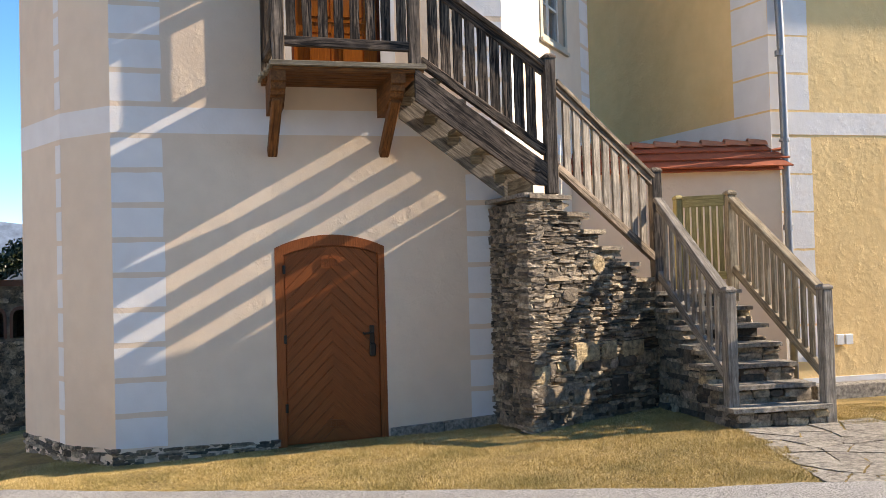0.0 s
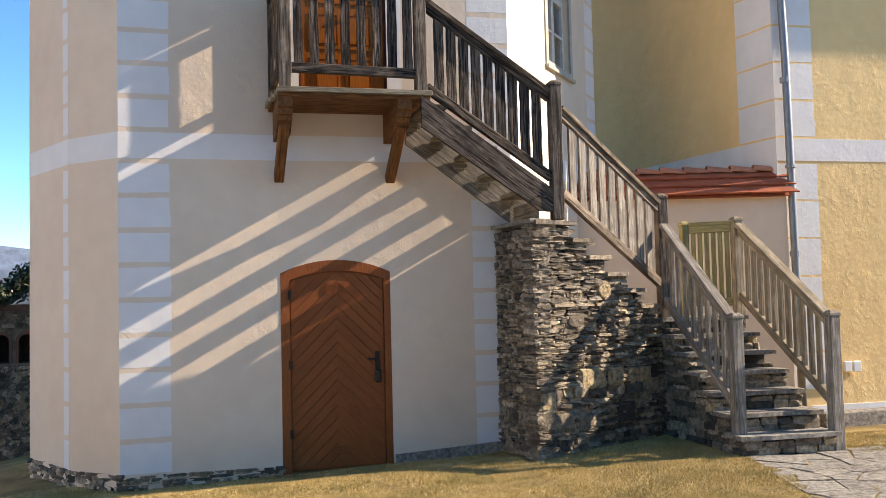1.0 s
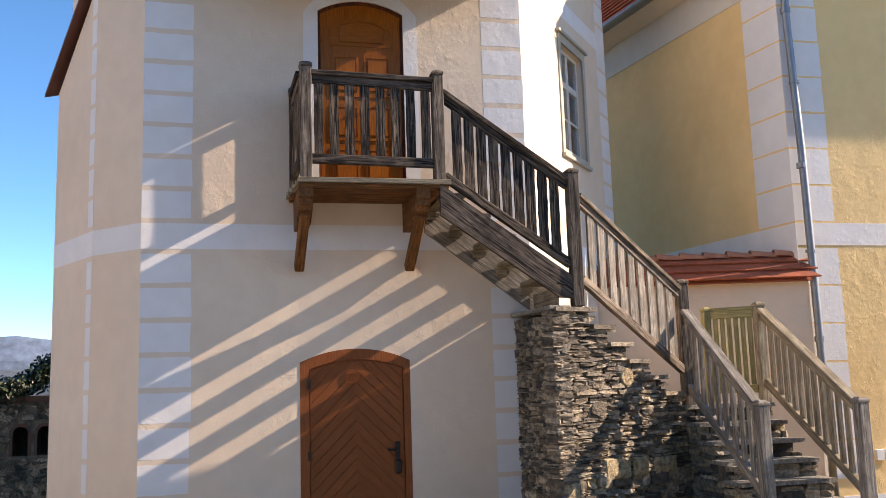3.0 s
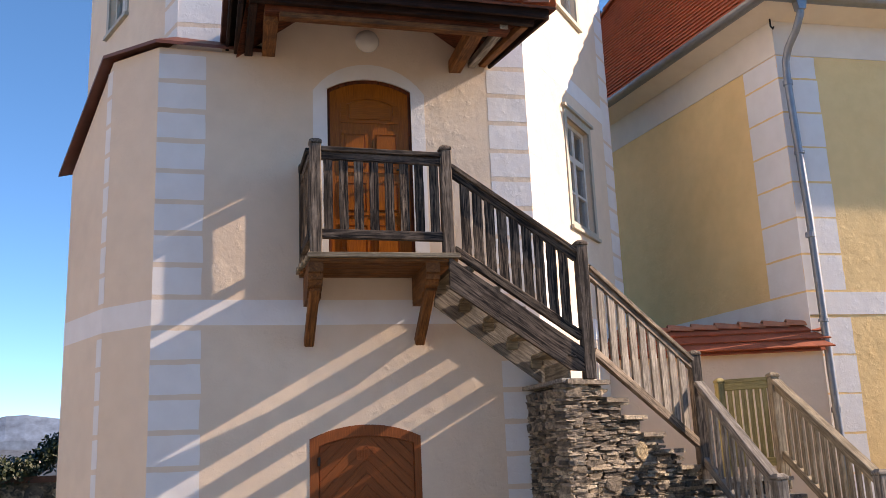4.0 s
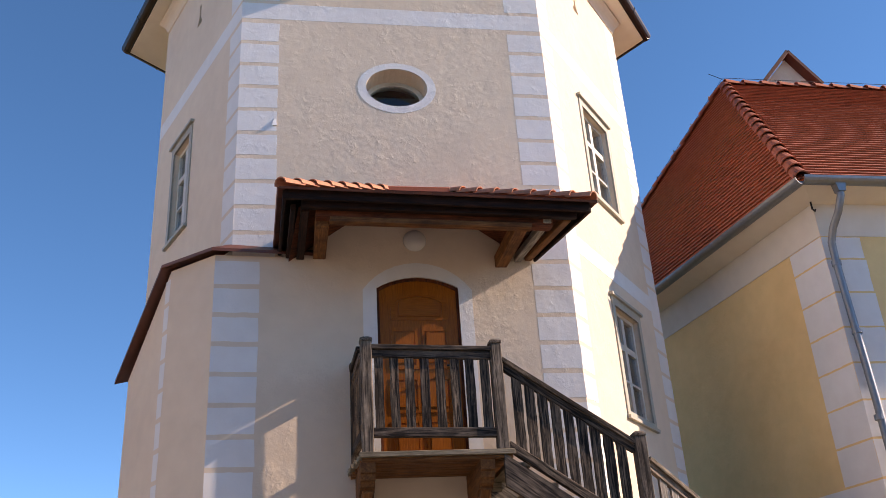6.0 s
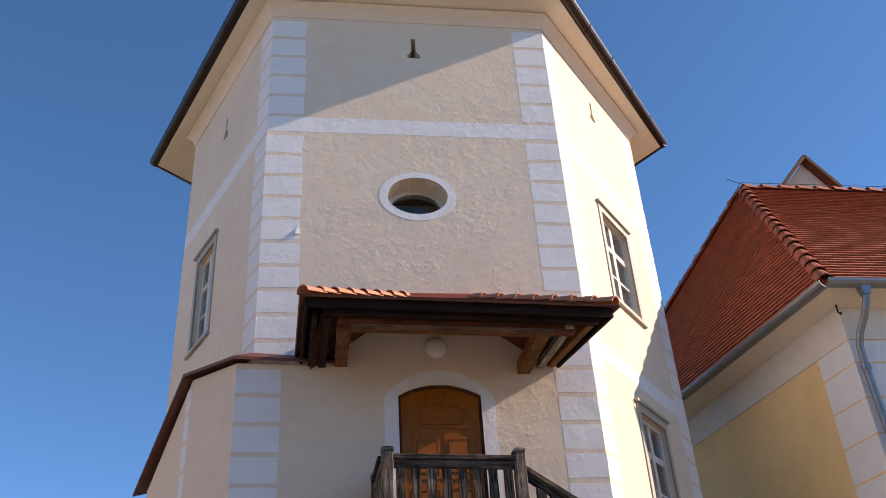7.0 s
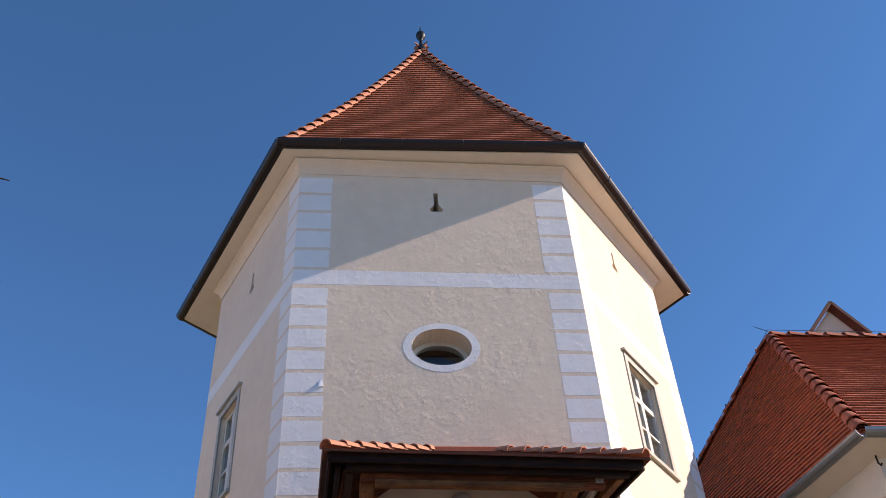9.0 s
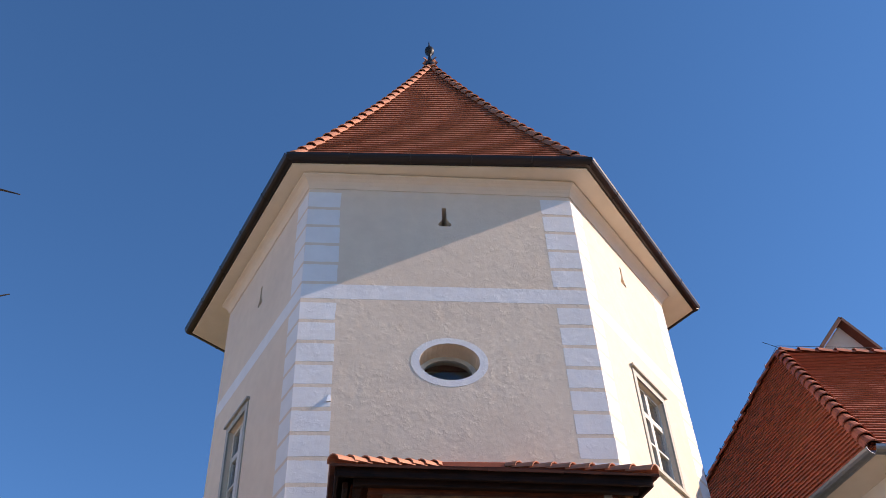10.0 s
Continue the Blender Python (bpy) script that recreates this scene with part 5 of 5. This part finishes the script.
for i in range(2600):
    u = rnd.uniform(6, 12)
    z = rnd.uniform(-3.0, 1.5)
    if any(a[0][0] - 0.1 < u < a[1][0] + 0.1 and 0.35 < z < 1.2 for a in OPEN):
        continue
    w, h = rnd.uniform(0.05, 0.14), rnd.uniform(0.04, 0.09)
    c = [(u + w * math.cos(t) + rnd.uniform(-0.03, 0.03), z + h * math.sin(t) + rnd.uniform(-0.02, 0.02)) for t in (0.3, 1.2, 2.2, 3.3, 4.4, 5.4)]
    prism(bm, c, lambda a, b, d: RW(a, b, d - 0.04), 0.06)
tagged(part("rubble_stones", bm, SLATE_REST, ruin), kind="stuff")


def leaf_clump(bm, centre, radius, count, size, rnd):
    for _ in range(count):
        d = Vector((rnd.gauss(0, 1), rnd.gauss(0, 1), rnd.gauss(0, 1))).normalized() * radius * rnd.uniform(0.5, 1.1)
        p = Vector(centre) + Vector((d.x, d.y, d.z * 0.7))
        a = Vector((rnd.gauss(0, 1), rnd.gauss(0, 1), rnd.gauss(0, 1))).normalized() * size * rnd.uniform(0.6, 1.3)
        b = a.orthogonal().normalized() * a.length * 0.6
        bm.faces.new([bm.verts.new(p - a), bm.verts.new(p + b), bm.verts.new(p + a), bm.verts.new(p - b)])


IVY = plain("dark ivy leaves", (0.035, 0.05, 0.02), 0.5, 0, 0.6, 6)
ivy = thing("ivy", (-3, 21, 1.3), "dark green ivy growing over the ruined wall's top", "ivy")
bm = bmesh.new()
for i in range(90):
    u = rnd.uniform(7.4, 10.4)
    leaf_clump(bm, RW(u, 1.7 + rnd.uniform(0, 0.22) + min(1.4, max(0, u - 8.1) * 0.75), 0.2 + rnd.uniform(-0.3, 0.5)), rnd.uniform(0.2, 0.38), 110, 0.05, rnd)
tagged(part("leaves", bm, IVY, ivy), kind="stuff")

def hills(name, dist, low, high, mat, seed, label):
    """A ridge of far hills as an arc round the view."""
    bm = bmesh.new()
    rows = []
    for i in range(241):
        a = radians(-30 + i)
        h = low + (high - low) * (0.5 + 0.5 * noise.fractal((math.cos(a) * 3 + seed, math.sin(a) * 3, seed), 1.0, 2.1, 5))
        h += rnd.uniform(-1, 1) * dist * 0.0012
        rows.append([bm.verts.new((dist * math.cos(a), dist * math.sin(a), -80)), bm.verts.new((dist * 1.03 * math.cos(a), dist * 1.03 * math.sin(a), h * 0.6)), bm.verts.new((dist * 1.06 * math.cos(a), dist * 1.06 * math.sin(a), h))])
    for r, q in zip(rows, rows[1:]):
        for k in range(2):
            bm.faces.new((r[k], q[k], q[k + 1], r[k + 1]))
    return structure(name, bm, mat, label, "hills")


HILLS_NEAR = plain("wooded slope in haze", (0.08, 0.1, 0.125), 1.0, 0, 1.0, 0.1)
hills("backdrop", 1500, 60, 115, HILLS, 3.3, "blue hazy wooded hills on the horizon")
hills("backdrop", 900, 25, 40, HILLS_NEAR, 7.7, "nearer brown wooded slope")

# ---- bare tree at the court's edge, its longest twigs reaching towards the tower ----
BARK = plain("dark twig bark", (0.06, 0.045, 0.035), 0.9, 0, 0.6, 20)
tree = thing("bare_tree", (-6.6, 2.6, -0.3), "leafless dark-barked tree with long thin twigs", "tree")


def limb(bm, points, r0, r1, n=6):
    """A tapered, slightly crooked branch along points."""
    pts = [Vector(p) for p in points]
    rows = []
    for i, p in enumerate(pts):
        d = (pts[min(i + 1, len(pts) - 1)] - pts[max(i - 1, 0)]).normalized()
        a = d.orthogonal().normalized()
        b = d.cross(a)
        r = r0 + (r1 - r0) * i / (len(pts) - 1)
        rows.append([bm.verts.new(p + r * (a * math.cos(2 * math.pi * k / n) + b * math.sin(2 * math.pi * k / n))) for k in range(n)])
    for r, q in zip(rows, rows[1:]):
        for k in range(n):
            bm.faces.new((r[k], r[(k + 1) % n], q[(k + 1) % n], q[k]))
    bm.faces.new(rows[0])
    bm.faces.new(rows[-1])


def branching(bm, at, way, long, r, depth, rnd):
    pts = [at]
    for i in range(4):
        way = (way + Vector((rnd.uniform(-0.25, 0.25), rnd.uniform(-0.25, 0.25), rnd.uniform(-0.1, 0.25)))).normalized()
        pts.append(pts[-1] + way * long / 4)
    limb(bm, pts, r, r * 0.5)
    if depth:
        for i in range(4):
            p = pts[1 + i % 4]
            side = Vector((rnd.uniform(-1, 0.6), rnd.uniform(-1, 0.8), rnd.uniform(0.0, 0.9))).normalized()
            branching(bm, p, (way * 0.6 + side).normalized(), long * 0.62, r * 0.5, depth - 1, rnd)


rnd = random.Random(52)
bm = bmesh.new()
limb(bm, [(-6.6, 2.6, -0.4), (-6.55, 2.62, 0.8), (-6.62, 2.55, 2.0), (-6.6, 2.6, 3.2)], 0.17, 0.11, 10)
part("trunk", bm, BARK, tree)
for way in (Vector((-0.5, 0.1, 0.9)), Vector((0.15, -0.5, 0.9)), Vector((-0.1, 0.2, 1.0))):
    bm = bmesh.new()
    branching(bm, Vector((-6.6, 2.6, 3.1)), way.normalized(), 1.7, 0.075, 3, rnd)
    part("branch", bm, BARK, tree)
for points in (((-6.6, 2.6, 3.15), (-5.6, 3.2, 4.7), (-4.2, 3.9, 5.7), (-2.9, 4.25, 6.05), (-2.40, 4.30, 5.985), (-2.16, 4.33, 5.94)), ((-6.6, 2.6, 3.1), (-5.4, 3.4, 4.1), (-4.0, 4.2, 4.7), (-2.9, 4.6, 5.13), (-2.42, 4.72, 5.37), (-2.2, 4.75, 5.46))):
    bm = bmesh.new()
    limb(bm, points, 0.045, 0.004)
    part("branch", bm, BARK, tree)

# ---- grass ----
rnd = random.Random(77)
verts, faces = [], []


def lawn(x, y):
    if y < road_edge(x) + 0.02 or y > 9.2 or inside(quad, x + 0.12 * noise.noise((x * 6, y * 6, 1.0)) - 0.06, y):
        return False
    if x < -1.5:
        return True
    if y > 8.78 - (0.0 if x > -0.8 else (x + 0.8) * 0.9):
        return False
    if x > 2.7 and y > 7.9 + (x - 2.83) * 0.42 and x < 4.6:
        return False
    if 4.4 < x < 5.4 and y > 7.15:
        return False
    return True


while len(faces) < 330000:
    x, y = rnd.uniform(-4.5, 4.6), rnd.uniform(4.8, 9.2)
    if rnd.random() < 0.1:
        x, y = rnd.uniform(5.4, 9.5), rnd.uniform(7.0, 9.0)
    if not lawn(x, y):
        continue
    thick = noise.noise((x * 2.2, y * 2.2, 5.0))
    if rnd.random() > 0.6 + thick * 0.7:
        continue
    h = rnd.uniform(0.006, 0.021) * (1.0 + 0.7 * thick)
    a = rnd.uniform(0, 6.28)
    w = rnd.uniform(0.0012, 0.003)
    z = ground_z(x, y) + 0.002
    lx, ly = rnd.uniform(-0.018, 0.018), rnd.uniform(-0.018, 0.018)
    k = len(verts)
    verts += [((x - w * math.cos(a)) * UNIT, (y - w * math.sin(a)) * UNIT, z * UNIT), ((x + w * math.cos(a)) * UNIT, (y + w * math.sin(a)) * UNIT, z * UNIT), ((x + lx) * UNIT, (y + ly) * UNIT, (z + h) * UNIT)]
    faces.append((k, k + 1, k + 2))
me = bpy.data.meshes.new("grass")
me.from_pydata(verts, [], faces)
me.materials.append(BLADES)
tagged(new("grass", me), "short dry yellow and green grass blades", "grass", "", "stuff")
